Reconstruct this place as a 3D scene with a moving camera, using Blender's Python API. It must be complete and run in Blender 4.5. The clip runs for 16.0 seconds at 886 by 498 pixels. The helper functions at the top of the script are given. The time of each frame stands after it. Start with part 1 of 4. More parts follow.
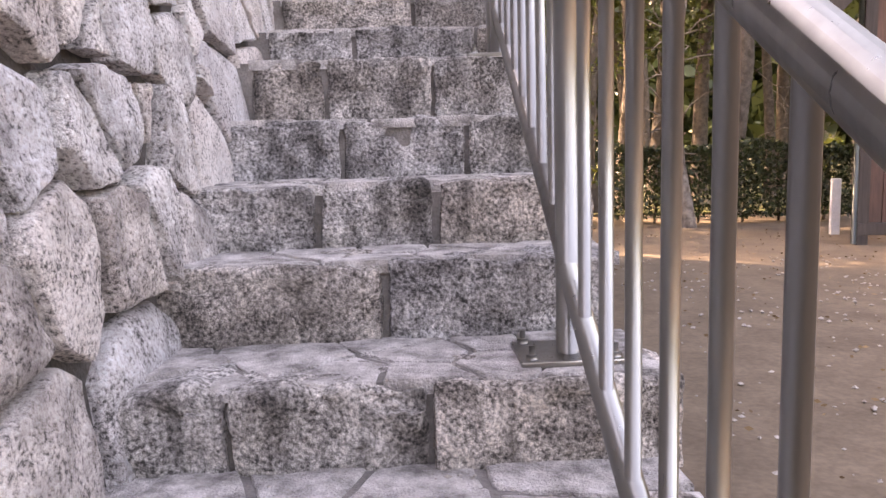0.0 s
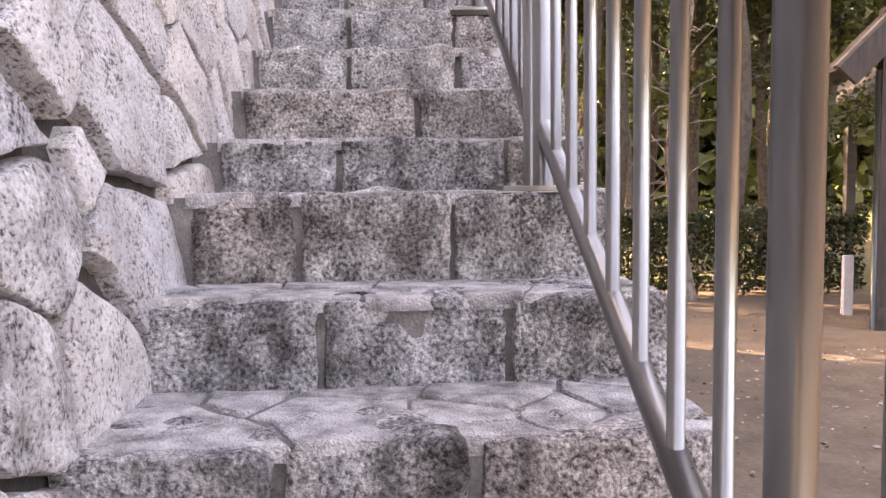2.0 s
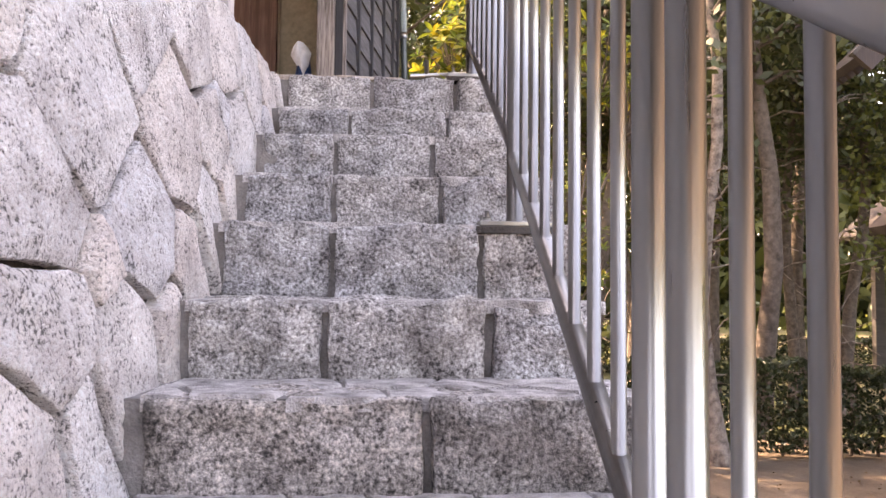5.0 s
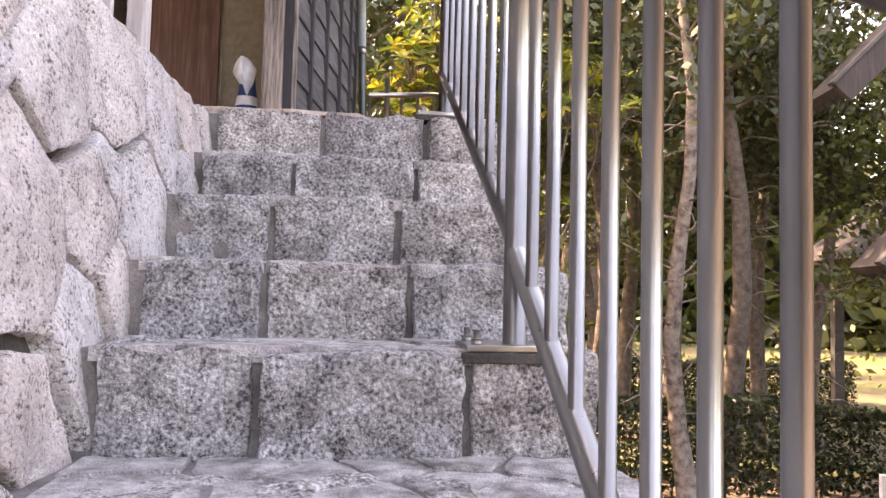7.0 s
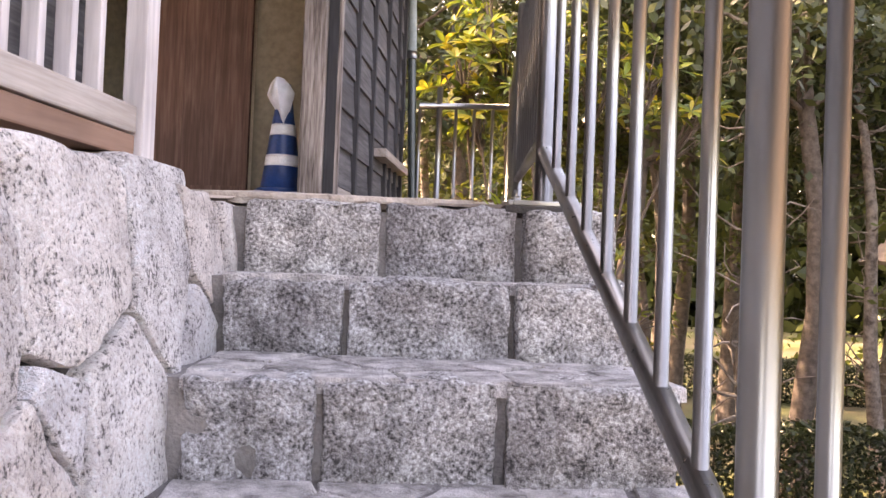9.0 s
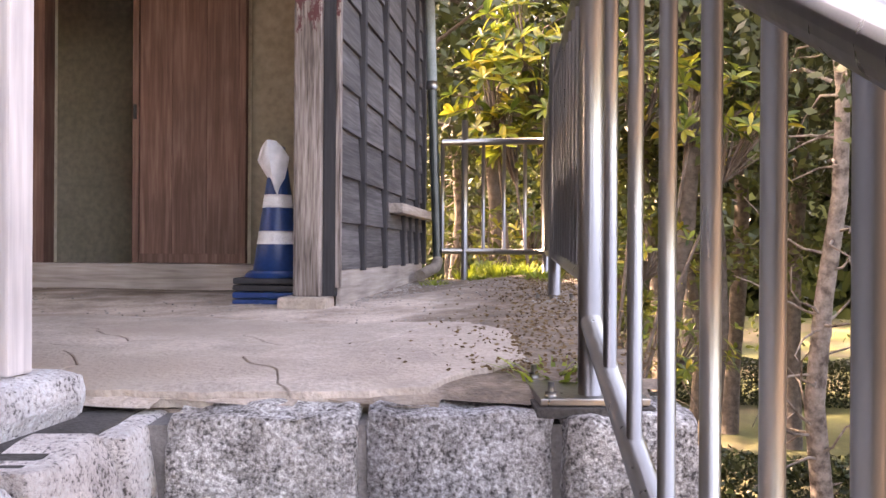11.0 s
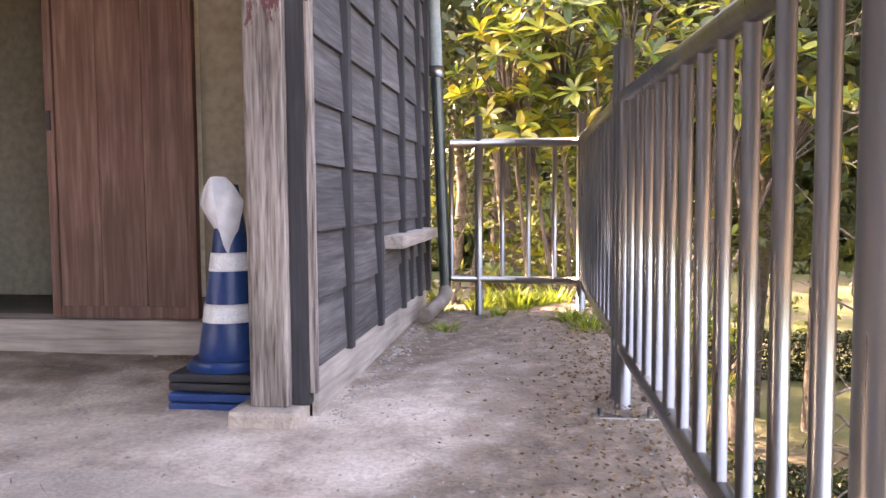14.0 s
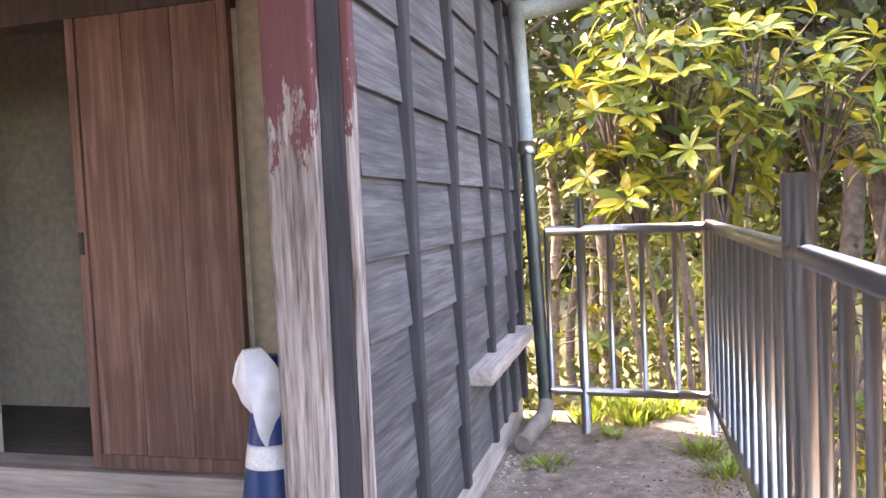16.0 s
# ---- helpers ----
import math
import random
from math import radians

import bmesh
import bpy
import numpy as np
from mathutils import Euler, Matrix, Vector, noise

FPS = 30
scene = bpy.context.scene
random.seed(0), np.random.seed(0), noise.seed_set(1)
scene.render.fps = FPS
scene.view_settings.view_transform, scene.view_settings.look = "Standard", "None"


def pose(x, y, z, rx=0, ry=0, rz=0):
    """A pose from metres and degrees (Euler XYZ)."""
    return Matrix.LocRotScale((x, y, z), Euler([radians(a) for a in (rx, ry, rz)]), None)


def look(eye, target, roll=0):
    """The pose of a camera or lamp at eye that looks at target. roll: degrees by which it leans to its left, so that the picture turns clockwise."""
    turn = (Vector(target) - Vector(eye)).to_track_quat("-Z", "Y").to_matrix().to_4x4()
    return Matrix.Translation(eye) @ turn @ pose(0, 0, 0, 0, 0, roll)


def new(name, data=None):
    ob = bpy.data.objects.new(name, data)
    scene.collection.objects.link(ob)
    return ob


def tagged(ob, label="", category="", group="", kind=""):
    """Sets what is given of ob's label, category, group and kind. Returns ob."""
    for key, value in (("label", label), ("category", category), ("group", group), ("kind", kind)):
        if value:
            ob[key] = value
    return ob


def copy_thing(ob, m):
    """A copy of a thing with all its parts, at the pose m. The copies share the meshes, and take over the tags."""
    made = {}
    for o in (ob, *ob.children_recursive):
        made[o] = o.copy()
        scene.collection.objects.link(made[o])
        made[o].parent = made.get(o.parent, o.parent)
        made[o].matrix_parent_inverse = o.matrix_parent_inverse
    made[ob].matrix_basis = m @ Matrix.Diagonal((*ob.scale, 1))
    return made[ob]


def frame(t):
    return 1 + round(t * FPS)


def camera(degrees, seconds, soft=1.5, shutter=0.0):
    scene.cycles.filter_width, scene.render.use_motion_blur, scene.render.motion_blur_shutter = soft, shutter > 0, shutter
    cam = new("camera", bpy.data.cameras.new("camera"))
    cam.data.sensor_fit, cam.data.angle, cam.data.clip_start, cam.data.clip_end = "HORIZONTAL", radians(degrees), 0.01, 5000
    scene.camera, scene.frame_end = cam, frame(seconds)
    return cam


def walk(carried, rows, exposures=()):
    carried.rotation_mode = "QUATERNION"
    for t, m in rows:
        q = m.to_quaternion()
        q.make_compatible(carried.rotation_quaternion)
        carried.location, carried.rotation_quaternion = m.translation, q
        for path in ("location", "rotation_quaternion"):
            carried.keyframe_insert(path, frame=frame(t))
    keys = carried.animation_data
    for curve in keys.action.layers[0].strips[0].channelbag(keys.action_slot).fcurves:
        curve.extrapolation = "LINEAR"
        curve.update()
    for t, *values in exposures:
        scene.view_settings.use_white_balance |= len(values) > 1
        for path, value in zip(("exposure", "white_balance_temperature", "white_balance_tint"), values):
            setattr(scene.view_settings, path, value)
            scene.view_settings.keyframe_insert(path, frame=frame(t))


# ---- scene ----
cam = camera(60.8, 16.0)
PATH = [
    (0, (0.006, 0.122, 1.331), (-0.263, 2.086, 1.063), -1.7),
    (0.5, (-0.085, 0.363, 1.326), (-0.314, 2.336, 1.091), -0.9),
    (1, (-0.218, 0.626, 1.449), (-0.425, 2.604, 1.236), -1.0),
    (1.5, (-0.252, 0.807, 1.503), (-0.446, 2.788, 1.314), -1.1),
    (2, (-0.222, 0.983, 1.659), (-0.425, 2.966, 1.501), -0.8),
    (2.5, (-0.261, 1.167, 1.693), (-0.471, 3.151, 1.556), -0.1),
    (3, (-0.296, 1.338, 1.837), (-0.509, 3.325, 1.747), 0.9),
    (3.5, (-0.261, 1.556, 1.89), (-0.477, 3.543, 1.85), 1.2),
    (4, (-0.224, 1.694, 2.056), (-0.453, 3.68, 2.077), 0.6),
    (4.5, (-0.305, 1.869, 2.086), (-0.536, 3.854, 2.144), 0.3),
    (5, (-0.372, 1.983, 2.229), (-0.582, 3.969, 2.333), 0.6),
    (5.2, (-0.378, 2.05, 2.238), (-0.575, 4.037, 2.348), 0.6),
    (7.3, (-0.505, 2.757, 2.661), (-0.587, 4.752, 2.784), 1.6),
    (7.5, (-0.518, 2.853, 2.744), (-0.601, 4.848, 2.861), 1.8),
    (8, (-0.577, 2.999, 2.831), (-0.681, 4.994, 2.926), 1.9),
    (8.5, (-0.713, 3.205, 2.999), (-0.844, 5.2, 3.065), 2.2),
    (9, (-0.721, 3.321, 3.071), (-0.9, 5.313, 3.112), 2.2),
    (9.5, (-0.702, 3.543, 3.21), (-0.945, 5.528, 3.238), 1.3),
    (9.7, (-0.698, 3.571, 3.26), (-0.959, 5.554, 3.273), 1.2),
    (11.8, (-0.754, 4.32, 3.673), (-1.041, 6.299, 3.662), 0.2),
    (12, (-0.79, 4.385, 3.679), (-1.072, 6.365, 3.659), 0.3),
    (12.5, (-0.912, 4.573, 3.801), (-1.187, 6.553, 3.755), 0.3),
    (13, (-0.917, 4.697, 3.856), (-1.19, 6.677, 3.777), 0.2),
    (13.5, (-0.897, 4.902, 3.98), (-1.173, 6.88, 3.872), -0.1),
    (14, (-0.933, 5.035, 4.027), (-1.212, 7.011, 3.897), -0.4),
    (14.5, (-1.038, 5.208, 4.191), (-1.323, 7.183, 4.052), -0.9),
    (15, (-1.067, 5.322, 4.244), (-1.381, 7.292, 4.108), -1.4),
    (15.5, (-1.04, 5.575, 4.366), (-1.425, 7.534, 4.24), -1.8),
    (16, (-1.025, 5.704, 4.467), (-1.547, 7.632, 4.369), -2.6),
]
EXPOSURES = [(0.0, 3.70, 11000, 32), (5.0, 3.76, 10500, 31), (9.5, 3.74, 10300, 31), (12.0, 3.92, 9500, 32), (14.5, 4.13, 9000, 29), (16.0, 4.38, 8300, 27)]
walk(cam, [(t, look(eye, target, roll)) for t, eye, target, roll in PATH], EXPOSURES)

# ---- light ----
world = bpy.data.worlds.new("world")
scene.world = world
world.use_nodes = True
wt = world.node_tree
sky = wt.nodes.new("ShaderNodeTexSky")
sky.sky_type = "NISHITA"
sky.sun_disc = False
SUN_EL, SUN_AZ = 34.0, -68.0          # degrees above the horizon, degrees from +y towards +x
sky.sun_elevation, sky.sun_rotation = radians(SUN_EL), radians(SUN_AZ)
sky.air_density, sky.dust_density = 1.0, 3.0
wt.links.new(sky.outputs[0], wt.nodes["Background"].inputs[0])
wt.nodes["Background"].inputs[1].default_value = 0.15
sun = new("sun", bpy.data.lights.new("sun", "SUN"))
sun.data.energy, sun.data.angle, sun.data.color = 2.5, radians(0.6), (1.0, 0.93, 0.82)
sd = Vector((math.sin(radians(SUN_AZ)) * math.cos(radians(SUN_EL)), math.cos(radians(SUN_AZ)) * math.cos(radians(SUN_EL)), math.sin(radians(SUN_EL))))
sun.matrix_world = look(sd * 60, (0, 0, 0))

# ---- materials ----
def ramp(nt, fac, stops):
    n = nt.nodes.new("ShaderNodeValToRGB")
    els = n.color_ramp.elements
    while len(els) < len(stops):
        els.new(0.5)
    for e, (p, c) in zip(els, stops):
        e.position, e.color = p, (c[0], c[1], c[2], 1)
    nt.links.new(fac, n.inputs[0])
    return n.outputs[0]


def tex(nt, kind, scale, vec, detail=4.0, **more):
    n = nt.nodes.new("ShaderNodeTex" + kind)
    n.inputs["Scale"].default_value = scale
    if "Detail" in n.inputs:
        n.inputs["Detail"].default_value = detail
    for k, v in more.items():
        n.inputs[k].default_value = v
    nt.links.new(vec, n.inputs["Vector"])
    return n


def mix(nt, a, b, fac, how="MIX"):
    n = nt.nodes.new("ShaderNodeMix")
    n.data_type, n.blend_type = "RGBA", how
    for sock, v in ((n.inputs[0], fac), (n.inputs[6], a), (n.inputs[7], b)):
        if isinstance(v, (int, float)):
            sock.default_value = v
        elif isinstance(v, tuple):
            sock.default_value = (*v, 1)
        else:
            nt.links.new(v, sock)
    return n.outputs[2]


def base(name, rough=0.8, metal=0.0):
    m = bpy.data.materials.new(name)
    m.use_nodes = True
    nt = m.node_tree
    b = nt.nodes["Principled BSDF"]
    b.inputs["Roughness"].default_value, b.inputs["Metallic"].default_value = rough, metal
    co = nt.nodes.new("ShaderNodeTexCoord").outputs["Object"]
    return m, nt, b, co


def stretched(nt, co, sx, sy, sz):
    n = nt.nodes.new("ShaderNodeMapping")
    n.inputs["Scale"].default_value = (sx, sy, sz)
    nt.links.new(co, n.inputs["Vector"])
    return n.outputs[0]


def bump(nt, b, height, strength, dist):
    n = nt.nodes.new("ShaderNodeBump")
    n.inputs["Strength"].default_value, n.inputs["Distance"].default_value = strength, dist
    nt.links.new(height, n.inputs["Height"])
    nt.links.new(n.outputs[0], b.inputs["Normal"])
    return n


def shifted(nt, co):
    """The object's coordinates, moved by a random step for each object."""
    info = nt.nodes.new("ShaderNodeObjectInfo")
    n = nt.nodes.new("ShaderNodeVectorMath")
    n.operation = "MULTIPLY_ADD"
    cmb = nt.nodes.new("ShaderNodeCombineXYZ")
    for i in range(3):
        nt.links.new(info.outputs["Random"], cmb.inputs[i])
    n.inputs[1].default_value = (37.0, 53.0, 29.0)
    nt.links.new(cmb.outputs[0], n.inputs[0])
    nt.links.new(co, n.inputs[2])
    return n.outputs[0], info.outputs["Random"]


def granite(name, light, mid, dark, tint, stain=0.5, grain=150.0, dirt=0.5, streak=0.0):
    """Coarse granite: single mineral grains, clumps of grains, broad stains and a rough split face."""
    m, nt, b, co = base(name, 0.88)
    co, rnd = shifted(nt, co)
    clump = tex(nt, "Noise", grain * 1.45, co, 4.0, Roughness=0.68)
    patch = tex(nt, "Noise", grain * 0.16, co, 6.0, Roughness=0.75, Distortion=0.4)
    big = tex(nt, "Noise", 4.0, co, 7.0, Roughness=0.7)
    fac = mix(nt, clump.outputs[0], patch.outputs[0], 0.36)
    c = ramp(nt, fac, [(0.40, dark), (0.455, mid), (0.515, light), (0.60, tuple(min(0.92, 1.75 * v) for v in light))])
    c = mix(nt, c, ramp(nt, big.outputs[0], [(0.36, (stain, stain * 0.95, stain * 0.95)), (0.56, (1, 1, 1))]), dirt, "MULTIPLY")
    if streak:
        run_ = tex(nt, "Noise", 11.0, stretched(nt, co, 1, 1, 0.16), 4.0, Roughness=0.6)
        c = mix(nt, c, ramp(nt, run_.outputs[0], [(0.50, (1, 1, 1)), (0.66, (0.16, 0.15, 0.15))]), streak, "MULTIPLY")
    c = mix(nt, c, ramp(nt, rnd, [(0.0, tint), (0.5, (1, 1, 1)), (1.0, (0.84, 0.86, 0.90))]), 1.0, "MULTIPLY")
    nt.links.new(c, b.inputs["Base Color"])
    rug = tex(nt, "Noise", 26.0, co, 6.0, Roughness=0.72)
    h = mix(nt, mix(nt, rug.outputs[0], clump.outputs[0], 0.3), patch.outputs[0], 0.3)
    bump(nt, b, h, 1.0, 0.06)
    return m


def plain(name, stops, scale=6.0, rough=0.8, bumps=0.4, dist=0.006, detail=6.0, metal=0.0, second=None):
    m, nt, b, co = base(name, rough, metal)
    n = tex(nt, "Noise", scale, co, detail, Roughness=0.65)
    c = ramp(nt, n.outputs[0], stops)
    f = tex(nt, "Noise", scale * 14, co, 3.0)
    c = mix(nt, c, ramp(nt, f.outputs[0], [(0.3, (0.72, 0.72, 0.72)), (0.65, (1.1, 1.1, 1.1))]), 0.7, "MULTIPLY")
    if second:
        g = tex(nt, "Noise", scale * 0.22, co, 3.0)
        c = mix(nt, c, second, ramp(nt, g.outputs[0], [(0.45, (0, 0, 0)), (0.62, (1, 1, 1))]))
    nt.links.new(c, b.inputs["Base Color"])
    bump(nt, b, mix(nt, n.outputs[0], f.outputs[0], 0.5), bumps, dist)
    return m


def wood(name, stops, along=(1, 1, 0.06), rough=0.75, scale=26.0, bumps=0.5, worn=None, paint=None):
    m, nt, b, co = base(name, rough)
    co, rnd = shifted(nt, co)
    v = stretched(nt, co, *along)
    n = tex(nt, "Noise", scale, v, 5.0, Roughness=0.6, Distortion=0.6)
    w = tex(nt, "Noise", scale * 3.2, v, 2.0)
    big = tex(nt, "Noise", 2.4, co, 4.0)
    c = ramp(nt, mix(nt, n.outputs[0], w.outputs[0], 0.35), stops)
    c = mix(nt, c, ramp(nt, big.outputs[0], [(0.3, (0.62, 0.6, 0.6)), (0.6, (1.08, 1.06, 1.05))]), 0.8, "MULTIPLY")
    c = mix(nt, c, ramp(nt, rnd, [(0.0, (0.82, 0.82, 0.84)), (1.0, (1.1, 1.08, 1.06))]), 0.7, "MULTIPLY")
    if worn:
        k = tex(nt, "Noise", 9.0, stretched(nt, co, 1, 1, 0.35), 6.0, Roughness=0.7)
        c = mix(nt, c, worn, ramp(nt, k.outputs[0], [(0.5, (0, 0, 0)), (0.6, (1, 1, 1))]))
    if paint:
        # old paint, whole high up and flaked away lower down
        colour, height = paint
        xyz = nt.nodes.new("ShaderNodeSeparateXYZ")
        nt.links.new(nt.nodes["Texture Coordinate"].outputs["Object"], xyz.inputs[0])
        up = nt.nodes.new("ShaderNodeMath")
        up.operation = "MULTIPLY_ADD"
        up.inputs[1].default_value, up.inputs[2].default_value = 0.9, -0.9 * height
        nt.links.new(xyz.outputs[2], up.inputs[0])
        k = tex(nt, "Noise", 30.0, stretched(nt, co, 1, 1, 0.3), 5.0, Roughness=0.75)
        add = nt.nodes.new("ShaderNodeMath")
        add.operation = "ADD"
        nt.links.new(up.outputs[0], add.inputs[0])
        nt.links.new(k.outputs[0], add.inputs[1])
        c = mix(nt, c, colour, ramp(nt, add.outputs[0], [(0.56, (0, 0, 0)), (0.60, (1, 1, 1))]))
    nt.links.new(c, b.inputs["Base Color"])
    bump(nt, b, n.outputs[0], bumps, 0.004)
    return m


def leafy(name, low, high, through_=0.35, rough=0.45, yellow=None):
    m, nt, b, co = base(name, rough)
    geo = nt.nodes.new("ShaderNodeNewGeometry")
    stops = [(0.0, low), (1.0, high)] if not yellow else [(0.0, low), (0.6, high), (1.0, yellow)]
    c = ramp(nt, geo.outputs["Random Per Island"], stops)
    nt.links.new(c, b.inputs["Base Color"])
    tr = nt.nodes.new("ShaderNodeBsdfTranslucent")
    nt.links.new(c, tr.inputs[0])
    ms = nt.nodes.new("ShaderNodeMixShader")
    ms.inputs[0].default_value = through_
    out = nt.nodes["Material Output"]
    nt.links.new(b.outputs[0], ms.inputs[1])
    nt.links.new(tr.outputs[0], ms.inputs[2])
    nt.links.new(ms.outputs[0], out.inputs[0])
    return m


M_STEP = granite("dirty step granite", (0.53, 0.50, 0.488), (0.29, 0.27, 0.264), (0.070, 0.064, 0.062), (0.95, 0.87, 0.81), 0.32, 70.0, 0.9, 0.7)
M_STEP_HIGH = granite("step granite", (0.56, 0.529, 0.52), (0.35, 0.328, 0.32), (0.085, 0.078, 0.077), (1.0, 0.94, 0.9), 0.5, 72.0, 0.85, 0.35)
M_WALL = granite("pale wall granite", (0.88, 0.825, 0.81), (0.72, 0.67, 0.66), (0.16, 0.148, 0.145), (1.0, 0.93, 0.89), 0.62, 72.0, 0.85, 0.15)
M_WALL_LOW = granite("dirty wall granite", (0.80, 0.75, 0.742), (0.54, 0.505, 0.498), (0.11, 0.101, 0.10), (0.96, 0.90, 0.86), 0.36, 68.0, 0.95, 0.3)
M_FLAG = plain("dusty pale flagstone", [(0.34, (0.20, 0.182, 0.178)), (0.47, (0.43, 0.40, 0.393)), (0.62, (0.70, 0.66, 0.653))], 13.0, 0.92, 1.0, 0.03, 9.0)
M_MORTAR = plain("grey mortar", [(0.3, (0.10, 0.091, 0.088)), (0.7, (0.27, 0.246, 0.238))], 9.0, 0.95, 0.8, 0.01)
# mortar coloured nearly black, standing for the shade deep in the joints
M_MORTAR_WALL = plain("wall mortar with joint shade", [(0.3, (0.025, 0.022, 0.021)), (0.7, (0.10, 0.088, 0.083))], 8.0, 0.95, 0.8, 0.012)
M_DIRT = plain("packed dirt", [(0.3, (0.085, 0.060, 0.041)), (0.7, (0.17, 0.126, 0.09))], 2.2, 0.95, 0.6, 0.012)
M_LAWN = plain("dry lawn", [(0.3, (0.06, 0.068, 0.018)), (0.7, (0.125, 0.13, 0.042))], 1.5, 0.95, 0.6, 0.02, second=(0.13, 0.105, 0.062))
M_YARD = plain("pale trodden earth", [(0.3, (0.32, 0.242, 0.195)), (0.5, (0.53, 0.43, 0.362)), (0.7, (0.70, 0.60, 0.525))], 4.5, 0.95, 1.0, 0.02, 9.0)
# brown soil lies over the yard beside the fence and towards its end
_nt = M_YARD.node_tree
_b = _nt.nodes["Principled BSDF"]
_co = _nt.nodes["Texture Coordinate"].outputs["Object"]
_xyz = _nt.nodes.new("ShaderNodeSeparateXYZ")
_nt.links.new(_co, _xyz.inputs[0])
def _math(op, a, q):
    n = _nt.nodes.new("ShaderNodeMath")
    n.operation = op
    for sock, v in zip(n.inputs, (a, q)):
        if isinstance(v, (int, float)):
            sock.default_value = v
        else:
            _nt.links.new(v, sock)
    return n.outputs[0]
_u = _math("MULTIPLY", _math("ADD", _xyz.outputs[0], 1.32), 1.9)
_v = _math("MULTIPLY", _math("ADD", _xyz.outputs[1], -7.5), 0.7)
_n = tex(_nt, "Noise", 3.5, _co, 8.0, Roughness=0.7)
_f = _math("ADD", _math("MAXIMUM", _u, _v), _math("MULTIPLY", _math("ADD", _n.outputs[0], -0.5), 2.2))
_soil = ramp(_nt, tex(_nt, "Noise", 14.0, _co, 8.0, Roughness=0.75).outputs[0], [(0.35, (0.05, 0.034, 0.024)), (0.5, (0.135, 0.094, 0.066)), (0.68, (0.30, 0.225, 0.17))])
_old = _b.inputs["Base Color"].links[0].from_socket
_nt.links.new(mix(_nt, _old, _soil, ramp(_nt, _f, [(0.0, (0, 0, 0)), (0.5, (0.85, 0.85, 0.85))])), _b.inputs["Base Color"])
M_SLAB = plain("worn grey concrete", [(0.3, (0.36, 0.295, 0.252)), (0.7, (0.56, 0.472, 0.408))], 5.0, 0.9, 1.0, 0.016, 9.0, second=(0.38, 0.30, 0.245))
M_STEEL, _nt, _b, _co = base("brushed stainless steel", 0.3, 1.0)
_n = tex(_nt, "Noise", 60.0, stretched(_nt, _co, 1, 1, 0.05), 3.0)
_g = tex(_nt, "Noise", 3.0, _co, 4.0)
_nt.links.new(ramp(_nt, _g.outputs[0], [(0.3, (0.245, 0.236, 0.224)), (0.7, (0.335, 0.328, 0.318))]), _b.inputs["Base Color"])
_nt.links.new(ramp(_nt, _n.outputs[0], [(0.3, (0.27, 0.27, 0.27)), (0.7, (0.40, 0.40, 0.40))]), _b.inputs["Roughness"])
M_PILLAR = wood("weathered red-brown paint", [(0.37, (0.065, 0.050, 0.045)), (0.47, (0.205, 0.170, 0.156)), (0.62, (0.40, 0.355, 0.335))], scale=40.0, bumps=0.8, paint=((0.10, 0.030, 0.032), 4.62))
M_PLANK = wood("dark weathered siding", [(0.34, (0.034, 0.033, 0.037)), (0.5, (0.088, 0.085, 0.091)), (0.68, (0.17, 0.163, 0.172))], along=(1, 0.05, 1), scale=36.0)
M_BATTEN = wood("black stained batten", [(0.3, (0.012, 0.012, 0.015)), (0.7, (0.05, 0.05, 0.058))], scale=30.0)
M_GREYWOOD = wood("grey weathered timber", [(0.3, (0.24, 0.20, 0.18)), (0.5, (0.42, 0.37, 0.34)), (0.7, (0.56, 0.51, 0.48))], along=(0.06, 1, 1), scale=24.0, bumps=0.7)
M_GREYWOOD_Y = wood("grey timber sill", [(0.3, (0.24, 0.20, 0.18)), (0.5, (0.40, 0.35, 0.32)), (0.7, (0.54, 0.49, 0.46))], along=(1, 0.06, 1), scale=24.0, bumps=0.7)
M_FLOORBOARD = wood("dusty floorboards", [(0.3, (0.10, 0.085, 0.075)), (0.7, (0.20, 0.175, 0.155))], along=(0.06, 1, 1), scale=20.0)
M_SLAT = wood("pale weathered slat", [(0.3, (0.40, 0.37, 0.38)), (0.7, (0.66, 0.62, 0.62))], scale=24.0, bumps=0.6)
M_BEAM = wood("weathered tan beam", [(0.3, (0.24, 0.125, 0.085)), (0.7, (0.44, 0.27, 0.20))], along=(1, 0.06, 1), scale=16.0)
M_DOOR = wood("red-brown cedar door", [(0.30, (0.085, 0.040, 0.031)), (0.5, (0.15, 0.080, 0.064)), (0.70, (0.25, 0.155, 0.128))], scale=22.0)
M_PLASTER = plain("old beige plaster", [(0.3, (0.52, 0.475, 0.39)), (0.7, (0.68, 0.63, 0.53))], 1.6, 0.95, 0.3, 0.004)
# darker version of the beige plaster; the corner's shade is in its colour
M_PLASTER_SHADED = plain("brownish plaster with corner shade", [(0.3, (0.24, 0.205, 0.155)), (0.7, (0.36, 0.315, 0.25))], 1.6, 0.95, 0.3, 0.004)
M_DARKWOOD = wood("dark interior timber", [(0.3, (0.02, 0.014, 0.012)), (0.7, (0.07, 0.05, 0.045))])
M_BLUE = plain("blue plastic", [(0.3, (0.002, 0.028, 0.115)), (0.7, (0.004, 0.05, 0.19))], 5.0, 0.42, 0.1, 0.002)
M_BLACK = plain("black rubber", [(0.3, (0.012, 0.013, 0.016)), (0.7, (0.03, 0.03, 0.036))], 8.0, 0.7, 0.3, 0.003)
M_WHITE = plain("white reflective band", [(0.3, (0.66, 0.67, 0.70)), (0.7, (0.80, 0.80, 0.82))], 12.0, 0.5, 0.1, 0.002)
